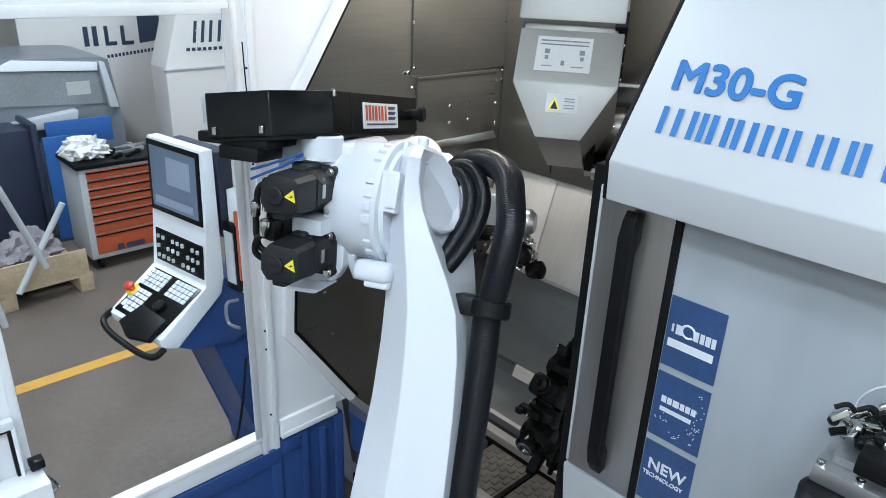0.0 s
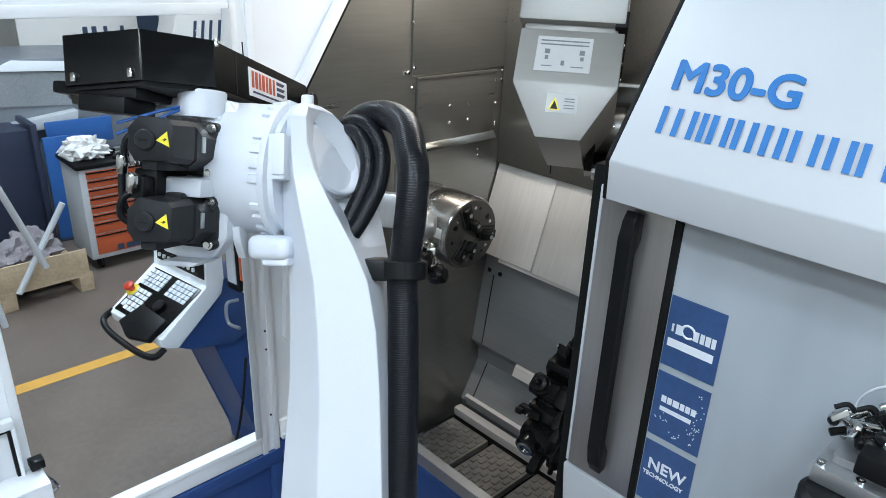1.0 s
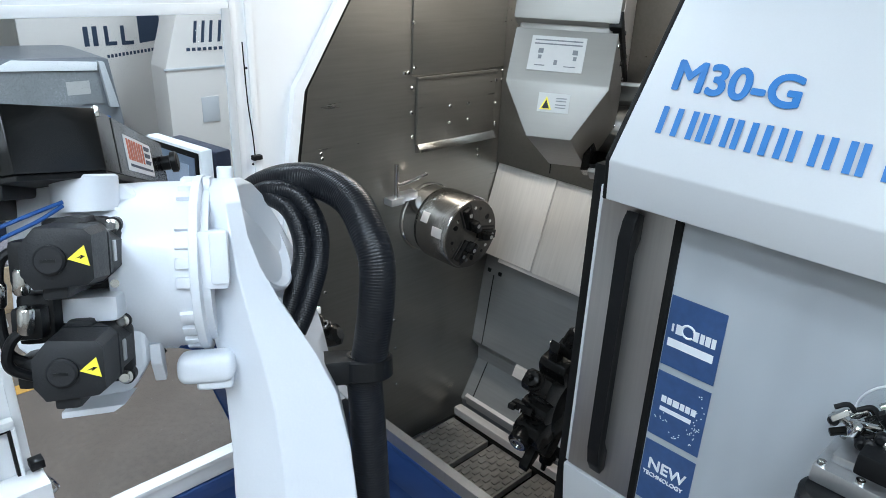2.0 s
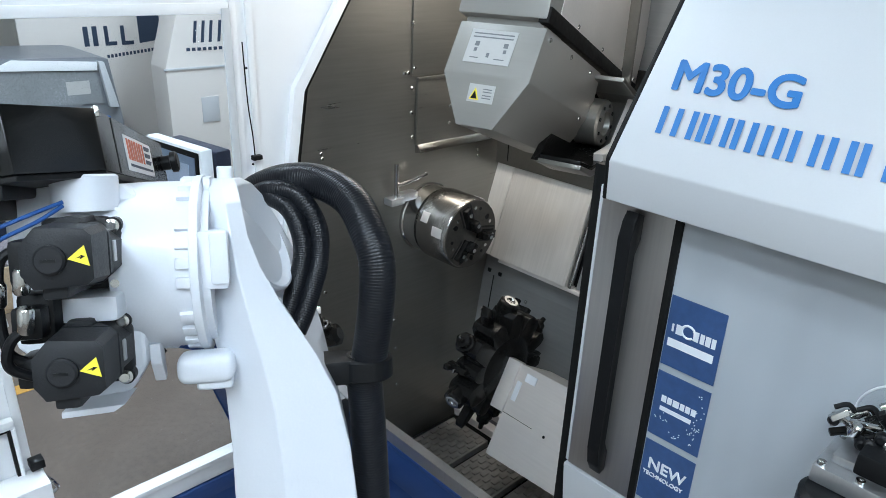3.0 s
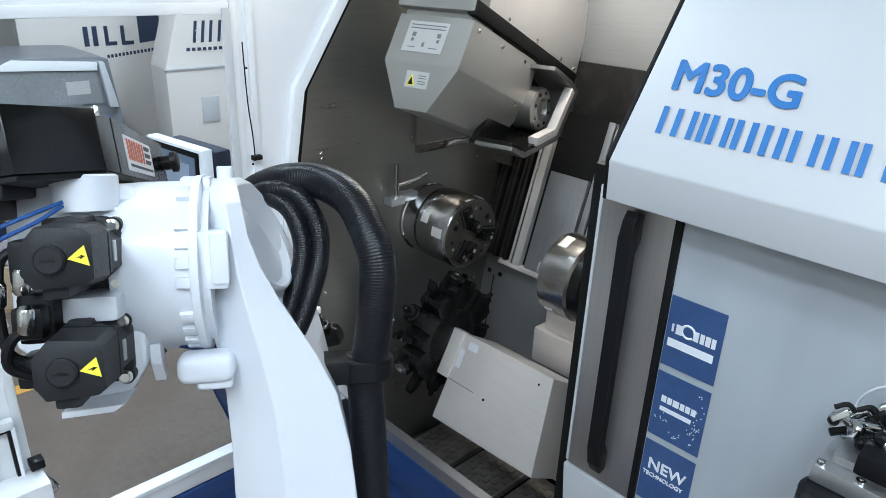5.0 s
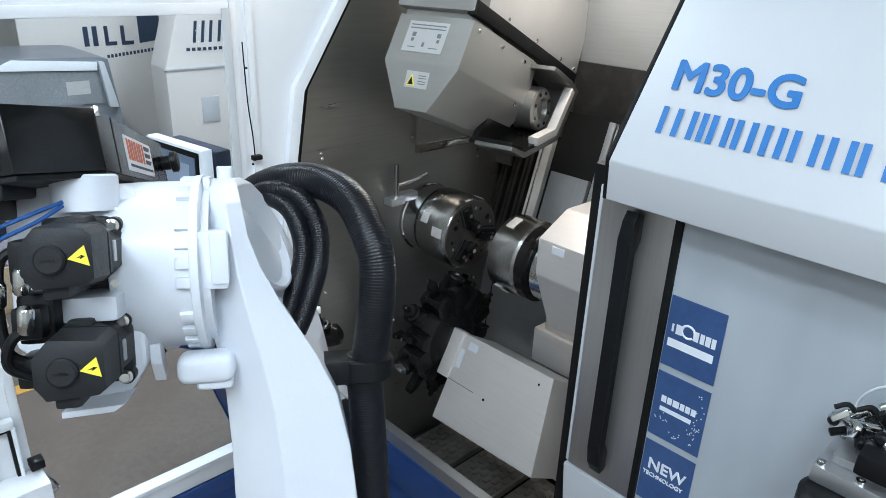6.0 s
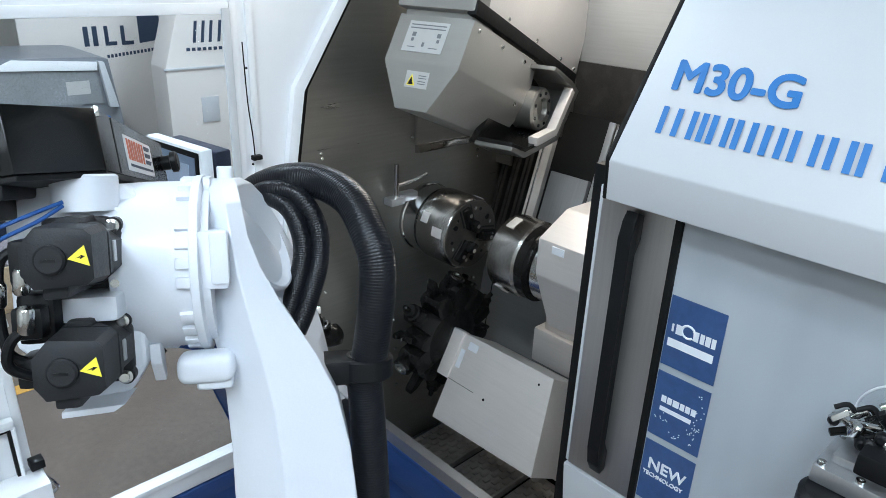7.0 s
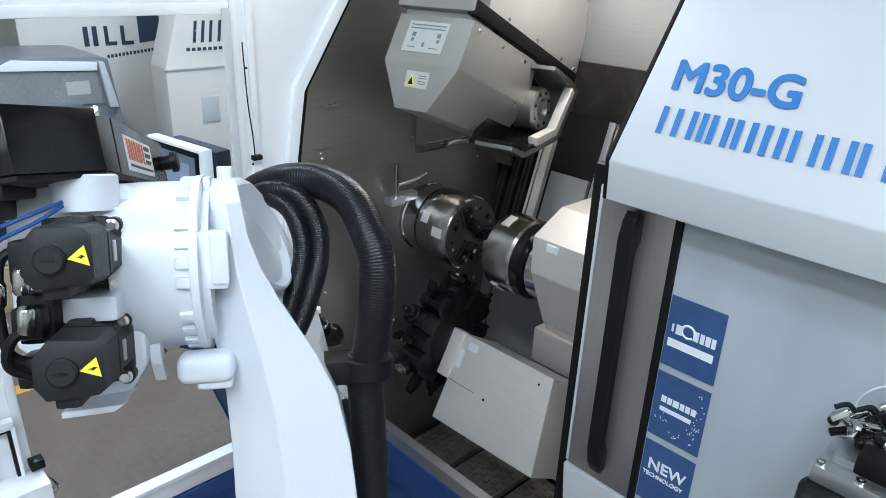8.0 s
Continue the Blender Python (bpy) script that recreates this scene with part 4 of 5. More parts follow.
def wrist_motor(dx, z):
    """Servo motor seen from its rear cover: cap and sign on the rear face, bolts on the flange ears."""
    m = pose(dx, 0, z)

    def sec(y, xl, xr, zt, zb, corner=0.010):
        return [m @ Vector((a, y, b)) for a, b in ((xl, zt - 0.026), (xl + 0.022, zt), (xr - corner, zt - 0.004), (xr, zt - corner - 0.004), (xr, zb + corner * 0.9), (xr - corner, zb), (xl + 0.016, zb - 0.004), (xl, zb + 0.018))]
    bm = bmesh.new()
    loft(bm, [sec(-0.241, -0.105, -0.024, 0.055, -0.018), sec(-0.237, -0.113, -0.017, 0.061, -0.024), sec(-0.150, -0.117, -0.017, 0.063, -0.030), sec(-0.146, -0.112, -0.021, 0.059, -0.026), sec(-0.140, -0.120, -0.017, 0.063, -0.034, 0.014), sec(-0.115, -0.122, -0.018, 0.063, -0.040, 0.030), sec(-0.045, -0.130, -0.018, 0.064, -0.048, 0.034)])
    motor = part("wrist_motor", bm, M_MOTOR, forearm, "anthracite servo motor with ribbed cover")
    for name, lo, hi, edge in (("motor_flange", (-0.140, -0.058, -0.056), (-0.038, -0.026, 0.066), 0.008), ("flange_side", (-0.060, -0.056, -0.040), (-0.018, -0.026, 0.044), 0.008), ("terminal_box", (-0.095, -0.135, 0.050), (-0.056, -0.05, 0.070), 0.007), ("motor_rib", (-0.092, -0.225, -0.046), (-0.055, -0.05, -0.020), 0.008)):
        part(name, box(bmesh.new(), lo, hi, edge, m), M_MOTOR, motor)
    bm = bmesh.new()
    turned(bm, [(0.0215, 0), (0.0215, 0.006), (0.018, 0.009), (0.005, 0.009)], m @ pose(-0.0715, -0.2405, 0.0145) @ TO_Y @ pose(0, 0, 0, 180), 28)
    part("end_cap", bm, M_MOTOR, motor, "round screw cap")
    part("cap_slot", box(bmesh.new(), (-0.082, -0.2505, 0.012), (-0.062, -0.2495, 0.016), 0.0, m), M_BLACK, motor, smooth=False)
    tri = bmesh.new()
    prism(tri, [(-0.049, 0.015), (-0.020, 0.004), (-0.026, 0.034)], "y", -0.2425, -0.2412, 0.0, m)
    part("motor_warning_sign", tri, M_YELLOW, motor, "yellow warning triangle", smooth=False)
    fl = bmesh.new()
    prism(fl, [(-0.039, 0.0155), (-0.032, 0.0185), (-0.032, 0.014), (-0.025, 0.0185), (-0.0315, 0.0205), (-0.0305, 0.017)], "y", -0.2432, -0.2425, 0.0, m)
    part("sign_flash", fl, M_BLACK, motor, smooth=False)
    part("motor_eyelet", box(bmesh.new(), (-0.0185, -0.120, -0.004), (-0.0145, -0.106, 0.030), 0.0015, m), M_ALU, motor)
    for zz in (0.050, -0.047):
        part("motor_bolt", turned(bmesh.new(), [(0.012, -0.012), (0.012, 0.002), (0.0075, 0.003), (0.0075, 0.010), (0.003, 0.010)], m @ pose(-0.031, -0.056, zz) @ TO_Y @ pose(0, 0, 0, 180), 14), [M_CHROME], motor)
        part("bolt_ear", turned(bmesh.new(), [(0.0145, -0.01), (0.0145, 0.012), (0.012, 0.014), (0.0125, 0.008)], m @ pose(-0.031, -0.040, zz) @ TO_Y @ pose(0, 0, 0, 180), 18), M_MOTOR, motor)


wrist_motor(0.0, 0.0)
wrist_motor(0.004, -0.163)
for lo, hi in (((-0.155, -0.15, -0.125), (-0.10, -0.02, -0.045)), ((-0.150, -0.19, -0.11), (-0.105, -0.15, -0.06)), ((-0.150, -0.18, -0.03), (-0.11, -0.10, 0.04)), ((-0.155, -0.17, -0.19), (-0.105, -0.10, -0.14))):
    part("connector_block", box(bmesh.new(), lo, hi, 0.010), M_BLACK, forearm, "black connector block beside the motors")
part("silver_cover", box(bmesh.new(), (-0.105, -0.115, -0.102), (-0.018, -0.01, -0.060), 0.008), M_ROBOT, forearm, "bare white cover between the motors")
for q in ((-0.125, -0.20, -0.095), (-0.172, -0.165, -0.06), (-0.135, -0.175, -0.04)):
    part("cable_plug", turned(bmesh.new(), [(0.010, 0), (0.012, 0.004), (0.012, 0.035), (0.009, 0.04)], pose(*q, 12, 8, 0), 14), M_CHROME, forearm, "bright metal cable plug")
bm = bmesh.new()
tube(bm, [(-0.12, -0.15, 0.03), (-0.160, -0.165, 0.015), (-0.170, -0.165, -0.03), (-0.172, -0.165, -0.06)], 0.008, 10)
tube(bm, [(-0.172, -0.165, -0.06), (-0.168, -0.165, -0.11), (-0.155, -0.165, -0.14), (-0.11, -0.15, -0.16)], 0.008, 10)
tube(bm, [(-0.125, -0.18, -0.09), (-0.150, -0.19, -0.11), (-0.155, -0.185, -0.15), (-0.11, -0.16, -0.18)], 0.008, 10)
part("motor_cable", bm, M_BLACK, forearm, "black motor cables")
bm = bmesh.new()
for dz in (0.0, 0.03):
    tube(bm, [(-0.10, -0.07, 0.092 - dz * 0.2), (-0.13, -0.10, 0.078 - dz * 0.5), (-0.17, -0.12, 0.060 - dz * 0.6), (-0.21, -0.13, 0.045 - dz * 0.8)], 0.0035, 8)
part("air_hose", bm, M_BLUEPIPE, forearm, "blue pneumatic hoses")
bm = bmesh.new()
box(bm, (-0.36, -0.14, 0.098), (-0.16, 0.06, 0.126), 0.008)
box(bm, (-0.29, -0.15, 0.065), (-0.18, -0.03, 0.10), 0.006)
part("valve_block", bm, M_BLACK, forearm, "black valve block under the box")
# black equipment box on top, leaning a little to one side
TILT = pose(0, 0, 0, -3.0, -7.8, 0)
BXR = -0.0215
foot = [(-0.295, -0.165), (-0.117, -0.165), (BXR, -0.028), (BXR, 0.56), (-0.393, 0.56), (-0.393, -0.028)]
eb = part("equipment_box", prism(bmesh.new(), foot, "z", 0.146, 0.253, 0.003), M_BOXBLACK, forearm, "black octagonal equipment box with printed panel", at=TILT)
bm = bmesh.new()
prism(bm, [(x * 0.985 - 0.002, y * 0.97 + 0.004) for x, y in foot], "z", 0.136, 0.146, 0.002)
part("box_base", bm, M_BLACK, eb)
sign = part("box_sign", box(bmesh.new(), (BXR, 0.145, 0.158), (BXR + 0.002, 0.392, 0.229), 0.0008), M_PRINT, eb, "white maker plate with orange and blue print", smooth=False)
bm = bmesh.new()
for y0, y1 in ((0.160, 0.172), (0.180, 0.195), (0.203, 0.214), (0.222, 0.238), (0.247, 0.258), (0.266, 0.281), (0.292, 0.304)):
    box(bm, (BXR + 0.002, y0, 0.180), (BXR + 0.003, y1, 0.222))
part("sign_print", bm, M_ORANGE, sign, smooth=False)
bm = bmesh.new()
for z in (0.212, 0.197, 0.182):
    prism(bm, [(0.318, z), (0.362, z), (0.375, z + 0.009), (0.318, z + 0.009)], "x", BXR + 0.002, BXR + 0.003)
box(bm, (BXR + 0.002, 0.165, 0.167), (BXR + 0.003, 0.375, 0.172))
part("sign_print", bm, M_DARKPRINT, sign, smooth=False)
for x, y, z in ((-0.272, -0.168, 0.152), (-0.140, -0.168, 0.152), (BXR + 0.001, -0.02, 0.238)):
    part("box_latch", box(bmesh.new(), (x - 0.006, y - 0.006, z), (x + 0.006, y + 0.004, z + 0.020), 0.004), M_CHROME, eb)
part("box_seam", box(bmesh.new(), (BXR, 0.075, 0.148), (BXR + 0.0012, 0.079, 0.251)), M_MOTOR, eb, smooth=False)
part("box_knob", turned(bmesh.new(), [(0.018, 0), (0.018, 0.02), (0.026, 0.022), (0.026, 0.034), (0.020, 0.038)], pose(BXR, 0.53, 0.20) @ TO_X, 20), M_BLACK, eb)
# wrist and double gripper
bm = bmesh.new()
turned(bm, [(0.07, 0), (0.075, 0.02), (0.075, 0.10), (0.06, 0.12)], pose(-0.115, 0.86, -0.06) @ pose(0, 0, 0, 0, 90, 0), 32)
box(bm, (-0.06, 0.80, -0.14), (0.10, 0.92, -0.02), 0.03)
part("wrist", bm, M_ROBOT, forearm, "white robot wrist")
bm = bmesh.new()
box(bm, (0.08, 0.80, -0.22), (0.24, 0.92, -0.10), 0.012)
turned(bm, [(0.05, 0), (0.05, 0.10), (0.035, 0.12)], pose(0.22, 0.86, -0.20) @ TO_X, 24)
part("gripper_body", bm, M_ALU, forearm, "aluminium double gripper body")
rng = random.Random(11)
for i in range(9):
    c = Vector((rng.uniform(0.22, 0.42), rng.uniform(0.82, 0.98), rng.uniform(-0.40, -0.29)))
    bm = box(bmesh.new(), (-0.03, -0.018, -0.015), (0.03, 0.018, 0.015), 0.005)
    turned(bm, [(0.010, 0.0), (0.010, 0.026), (0.006, 0.03)], pose(0.012, 0, 0), 12)
    part("gripper_jaw", bm, M_CHROME, forearm, "steel gripper jaw", at=Matrix.Translation(c) @ pose(0, 0, 0, rng.uniform(-40, 40), rng.uniform(-40, 40), 0))
for dx, dz in ((0.30, -0.33), (0.36, -0.37), (0.26, -0.28)):
    part("gripper_finger", turned(bmesh.new(), [(0.028, -0.02), (0.034, 0.0), (0.034, 0.03), (0.02, 0.04)], pose(dx, 0.84, dz) @ pose(0, 0, 0, 30, 70, 0), 18), M_DARKSTEEL, forearm, "dark gripper finger")

# link arm: origin in the elbow, x across, z up the arm
def arm_section(z, xl, xc, xr, xm, xf, k=1.0):
    """Nine-sided section: left side, ridge on the rear, right rear edge, hollow, front edge."""
    return [(xl, -0.055 * k, z), (xc, -0.132 * k, z), (xr, -0.108 * k, z), (xm, 0.0, z), (xf, 0.095 * k, z), (xf - 0.03, 0.125 * k, z), (xl + 0.04, 0.125 * k, z), (xl, 0.08 * k, z), (xl, 0.0, z)]


ARM_ROWS = ((0.160, 0.030, 0.050, 0.070, 0.075, 0.080, 0.25), (0.148, 0.012, 0.054, 0.078, 0.088, 0.098, 0.55), (0.120, 0.002, 0.060, 0.086, 0.070, 0.120, 0.85), (0.06, 0.0, 0.068, 0.096, 0.075, 0.150, 1.0), (0.0, 0.0, 0.076, 0.116, 0.095, 0.178, 1.06), (-0.06, 0.004, 0.087, 0.146, 0.125, 0.200, 1.06), (-0.11, 0.014, 0.097, 0.174, 0.160, 0.213, 1.05), (-0.145, 0.021, 0.105, 0.194, 0.176, 0.222, 1.04), (-0.175, 0.027, 0.111, 0.210, 0.214, 0.229, 1.03), (-0.25, 0.035, 0.125, 0.243, 0.246, 0.243, 1.0), (-0.36, 0.040, 0.136, 0.264, 0.266, 0.258, 1.0), (-0.5, 0.040, 0.143, 0.276, 0.280, 0.268, 1.0), (-0.8, 0.022, 0.142, 0.289, 0.290, 0.280, 1.0), (-1.1, 0.012, 0.140, 0.290, 0.290, 0.280, 1.0))
link = part("link_arm", loft(bmesh.new(), [arm_section(*q) for q in ARM_ROWS]), M_ROBOT, robot, "white cast link arm")
bv = link.modifiers.new("rounding", "BEVEL")
bv.width, bv.segments, bv.limit_method, bv.angle_limit = 0.010, 3, "ANGLE", radians(22)
dish = pose(0.108, -0.012, 0.040, 0, 0, -17) @ pose(0, 0, 0, 0, -25, 0)
part("elbow_cover", turned(bmesh.new(), [(0.09, -0.03), (0.106, -0.02), (0.109, 0.004), (0.106, 0.010), (0.102, 0.010), (0.098, 0.003), (0.090, -0.003), (0.001, -0.007)], dish @ TO_X, 64), M_ROBOT, link, "white recessed elbow cover")
bm = bmesh.new()
turned(bm, [(0.004, -0.003), (0.004, 0.003), (0.002, 0.004)], TO_X, 8)
first = part("elbow_bolt", bm, M_ROBOT, link, at=dish @ pose(0, 0, 0.086))
for k in range(1, 13):
    o = new("elbow_bolt", first.data)
    o.parent = link
    o.matrix_basis = dish @ pose(0, 0, 0, 5 + 11 * k) @ pose(0, 0, 0.086)
part("stop_block", box(bmesh.new(), (-0.042, -0.125, -0.208), (0.06, -0.060, -0.152), 0.025, segs=5), M_ROBOT, link)
part("stop_pad", box(bmesh.new(), (-0.01, -0.11, -0.222), (0.055, -0.065, -0.200), 0.009, segs=3), M_ROBOT, link)
part("lifting_pin", turned(bmesh.new(), [(0.015, 0.0), (0.015, 0.046), (0.013, 0.049)], pose(0.053, 0.0, 0.134), 20), M_ROBOT, link)
part("pin_rib", box(bmesh.new(), (0.016, -0.05, 0.08), (0.030, 0.03, 0.165), 0.006), M_ROBOT, link)
pad = part("cast_pad", box(bmesh.new(), (0.002, -0.150, -0.028), (0.062, -0.09, 0.074), 0.007), M_ROBOT, link)
part("pad_step", box(bmesh.new(), (0.033, -0.158, -0.018), (0.064, -0.13, 0.074), 0.006), M_ROBOT, pad)
HOSE = [(0.06, 0.24, 0.09), (0.11, 0.17, 0.128), (0.170, 0.11, 0.148), (0.236, 0.070, 0.144), (0.293, 0.005, 0.108), (0.320, -0.045, 0.045), (0.332, -0.065, -0.01), (0.328, -0.065, -0.09), (0.314, -0.05, -0.19), (0.304, -0.03, -0.255), (0.307, -0.027, -0.34), (0.311, -0.027, -0.55), (0.312, -0.027, -1.05)]
part("energy_hose", tube(bmesh.new(), HOSE, 0.0365, 28, 14, 0.00045, 0.0055), M_HOSE, link, "thick black corrugated energy hose")
for off in (0.016, -0.018):
    part("cable_hose", tube(bmesh.new(), [(0.09, 0.16, 0.105), (0.125, 0.10, 0.124 + off * 0.3), (0.178 + off * 0.5, 0.065, 0.108 + off * 0.8), (0.209 + off, 0.05, 0.048 + off * 0.5), (0.209 + off, 0.042, -0.014), (0.192 + off, 0.025, -0.070), (0.170 + off * 0.9, 0.0, -0.125), (0.135 + off * 0.8, -0.03, -0.19)], 0.0205, 20, 14, 0.00045, 0.005), M_HOSE, link, "black corrugated cable hose")
bm = bmesh.new()
turned(bm, [(0.050, -0.022), (0.054, -0.018), (0.054, 0.018), (0.050, 0.022), (0.037, 0.022), (0.037, -0.022)], pose(0.307, -0.032, -0.224), 36)
box(bm, (0.212, -0.07, -0.250), (0.28, 0.02, -0.200), 0.008)
part("hose_clamp", bm, M_BLACK, link, "black hose clamp")
part("clamp_band", turned(bmesh.new(), [(0.0400, 0.018), (0.0405, 0.027), (0.034, 0.027), (0.034, 0.018)], pose(0.308, -0.036, -0.224), 32), M_CHROME, link)

# ---- behind the fence ----
panel = thing("control_panel", "white operator panel with monitor on a blue arm", "control panel", pose(-2.82, 1.145, 0, 0, 0, 9))
# local: x along the width, -y to the operator, z up
part("pedestal_arm", prism(bmesh.new(), [(-0.02, 0.86), (0.01, 0.77), (0.235, 0.12), (0.235, 0.0), (0.62, 0.0), (0.62, 0.12), (0.30, 0.60), (0.18, 0.98), (0.0, 0.98)], "x", -0.14, 0.14, 0.012), M_BLUE, panel, "deep blue pedestal arm")
bm = bmesh.new()
prism(bm, [(-0.270, 0.905), (-0.280, 0.95), (-0.030, 1.10), (-0.012, 1.36), (0.0, 1.70), (0.055, 1.70), (0.055, 1.12), (0.035, 1.05), (-0.20, 0.875)], "x", -0.2, 0.2, 0.010)
part("console", bm, M_WHITE, panel, "white console housing")
part("console_tray", prism(bmesh.new(), [(-0.20, 0.868), (-0.12, 0.82), (0.10, 0.76), (0.20, 0.80), (0.20, 1.10), (0.05, 1.10)], "x", -0.17, 0.17, 0.01), M_BLUE, panel, "deep blue console bracket")
KT = 31.0
kb = pose(0, -0.280, 0.950, KT)
part("keypad_plate", box(bmesh.new(), (-0.178, 0.02, 0.0), (0.178, 0.272, 0.004), 0.002), M_DARKSTEEL, panel, "dark keypad plate", at=kb)
key = part("key", box(bmesh.new(), (-0.012, -0.010, 0.0), (0.012, 0.010, 0.006), 0.002), M_PRINT, panel, at=kb @ pose(-0.15, 0.06, 0.004))
places = [(-0.15 + j * 0.030, 0.05 + i * 0.024) for i in range(5) for j in range(4)] + [(-0.16 + j * 0.030, 0.185 + i * 0.023) for i in range(4) for j in range(5)] + [(0.03 + j * 0.030, 0.185 + i * 0.023) for i in range(4) for j in range(5)]
for x, y in places[1:]:
    o = new("key", key.data)
    o.parent = panel
    o.matrix_basis = kb @ pose(x, y, 0.004)
part("rotary_knob", turned(bmesh.new(), [(0.03, 0.004), (0.028, 0.025), (0.02, 0.03)], pose(0.06, 0.12, 0), 20), M_BLACK, panel, at=kb)
part("hand_rest", prism(bmesh.new(), [(-0.02, 0.09), (0.175, 0.08), (0.175, -0.03), (0.05, -0.06), (-0.06, -0.02)], "z", 0.0, 0.03, 0.008), M_BLACK, panel, "black hand rest", at=kb)
part("stop_base", turned(bmesh.new(), [(0.034, 0.0), (0.03, 0.012), (0.02, 0.014)], pose(-0.17, 0.13, 0.0), 20), M_YELLOW, panel, at=kb)
part("stop_button", turned(bmesh.new(), [(0.014, 0.012), (0.014, 0.03), (0.024, 0.034), (0.024, 0.044), (0.012, 0.05)], pose(-0.17, 0.13, 0.0), 20), M_RED, panel, "red emergency stop button", at=kb)
part("grab_rail", tube(bmesh.new(), [(-0.195, -0.26, 0.95), (-0.195, -0.31, 0.92), (-0.10, -0.335, 0.90), (0.10, -0.335, 0.885), (0.19, -0.31, 0.88), (0.195, -0.26, 0.90)], 0.014, 10), M_BLACK, panel, "black grab rail")
fb2 = pose(0, -0.030, 1.12, math.degrees(math.atan2(0.26, 0.018)))
part("switch_plate", box(bmesh.new(), (-0.178, 0.012, 0.0), (0.178, 0.165, 0.004), 0.002), M_DARKSTEEL, panel, "dark switch plate", at=fb2)
switch = part("switch", box(bmesh.new(), (-0.007, -0.009, 0.0), (0.007, 0.009, 0.010), 0.003), M_GREY, panel, at=fb2 @ pose(-0.15, 0.04, 0.004))
for j in range(9):
    for i in range(3):
        if (i * 5 + j * 3) % 4:
            o = new("switch", switch.data)
            o.parent = panel
            o.matrix_basis = fb2 @ pose(-0.15 + j * 0.037, 0.04 + i * 0.045, 0.004)
mb = pose(0, -0.012, 1.36, math.degrees(math.atan2(0.34, 0.012)))
part("screen_bezel", box(bmesh.new(), (-0.192, 0.01, 0.0), (0.185, 0.328, 0.006), 0.004), M_BLACK, panel, "black monitor bezel", at=mb)
part("screen", box(bmesh.new(), (-0.170, 0.035, 0.006), (0.163, 0.305, 0.008)), M_SCREEN, panel, "lit blue-grey screen", at=mb, smooth=False)
for lo, hi in (((-0.05, 0.15, 0.008), (0.12, 0.27, 0.009)), ((-0.15, 0.05, 0.008), (0.13, 0.085, 0.009))):
    part("screen_window", box(bmesh.new(), lo, hi), M_SCREENWIN, panel, at=mb, smooth=False)
part("panel_back", box(bmesh.new(), (-0.17, 0.075, 1.3), (0.19, 0.15, 1.68), 0.01), M_NAVY, panel, "dark navy rear casing")
part("pendant_holder", box(bmesh.new(), (0.20, 0.10, 1.05), (0.32, 0.16, 1.52), 0.008), M_WHITE, panel)
pendant = part("hand_pendant", box(bmesh.new(), (0.185, 0.075, 1.06), (0.275, 0.10, 1.38), 0.012), M_BLACK, panel, "black robot hand pendant on its holder")
part("pendant_screen", box(bmesh.new(), (0.200, 0.071, 1.10), (0.260, 0.076, 1.34)), M_GREY, pendant, smooth=False)
part("pendant_grip", box(bmesh.new(), (0.262, 0.082, 1.12), (0.318, 0.10, 1.44), 0.006), M_ORANGE, panel, "orange-red pendant grip")
part("hook", tube(bmesh.new(), [(0.25, 0.08, 1.02), (0.25, 0.02, 1.02), (0.25, 0.02, 0.93), (0.33, 0.02, 0.93)], 0.008, 8), M_ALU, panel)
bm = bmesh.new()
for k in range(5):
    rr = 0.07 + 0.010 * k
    tube(bm, [(0.36 + rr * math.cos(a), 0.10 + 0.012 * k, 0.80 + rr * 1.3 * math.sin(a)) for a in [2 * math.pi * i / 12 for i in range(13)]], 0.006, 6, 3)
tube(bm, [(0.30, 0.06, 0.75), (0.34, -0.02, 0.5), (0.40, -0.16, 0.25), (0.42, -0.22, 0.004)], 0.006, 6, 8)
part("cable_coil", bm, M_BLACK, panel, "coiled black cable")

trolley = thing("tool_trolley", "orange-red tool trolley with eight drawers and full top", "tool trolley", pose(-5.59, 1.52, 0, 0, 0, 90))
part("carcass", box(bmesh.new(), (0.0, 0.0, 0.10), (0.70, 0.45, 0.85), 0.012), M_GREY, trolley, "grey carcass")
z = 0.83
for k, hgt in enumerate((0.07, 0.07, 0.07, 0.07, 0.07, 0.07, 0.10, 0.18)):
    d = part("drawer", box(bmesh.new(), (0.05, -0.015, z - hgt + 0.012), (0.66, 0.0, z), 0.004), M_ORANGE, trolley)
    part("drawer_grip", box(bmesh.new(), (0.05, -0.022, z - 0.018), (0.66, -0.012, z - 0.006), 0.003), M_DARKSTEEL, d)
    z -= hgt
bars(trolley, [(0.2, 0.15, 0.25, 0.20), (0.27, 0.15, 0.42, 0.195)], -0.0155, M_DARKPRINT)
part("top_tray", box(bmesh.new(), (-0.02, -0.02, 0.85), (0.72, 0.47, 0.885), 0.012), M_BLACK, trolley, "black plastic top tray")
for x in (0.08, 0.62):
    for y in (0.07, 0.38):
        part("castor", turned(bmesh.new(), [(0.05, -0.015), (0.05, 0.015), (0.02, 0.015)], pose(x, y, 0.05) @ TO_X, 16), M_RUBBER, trolley)


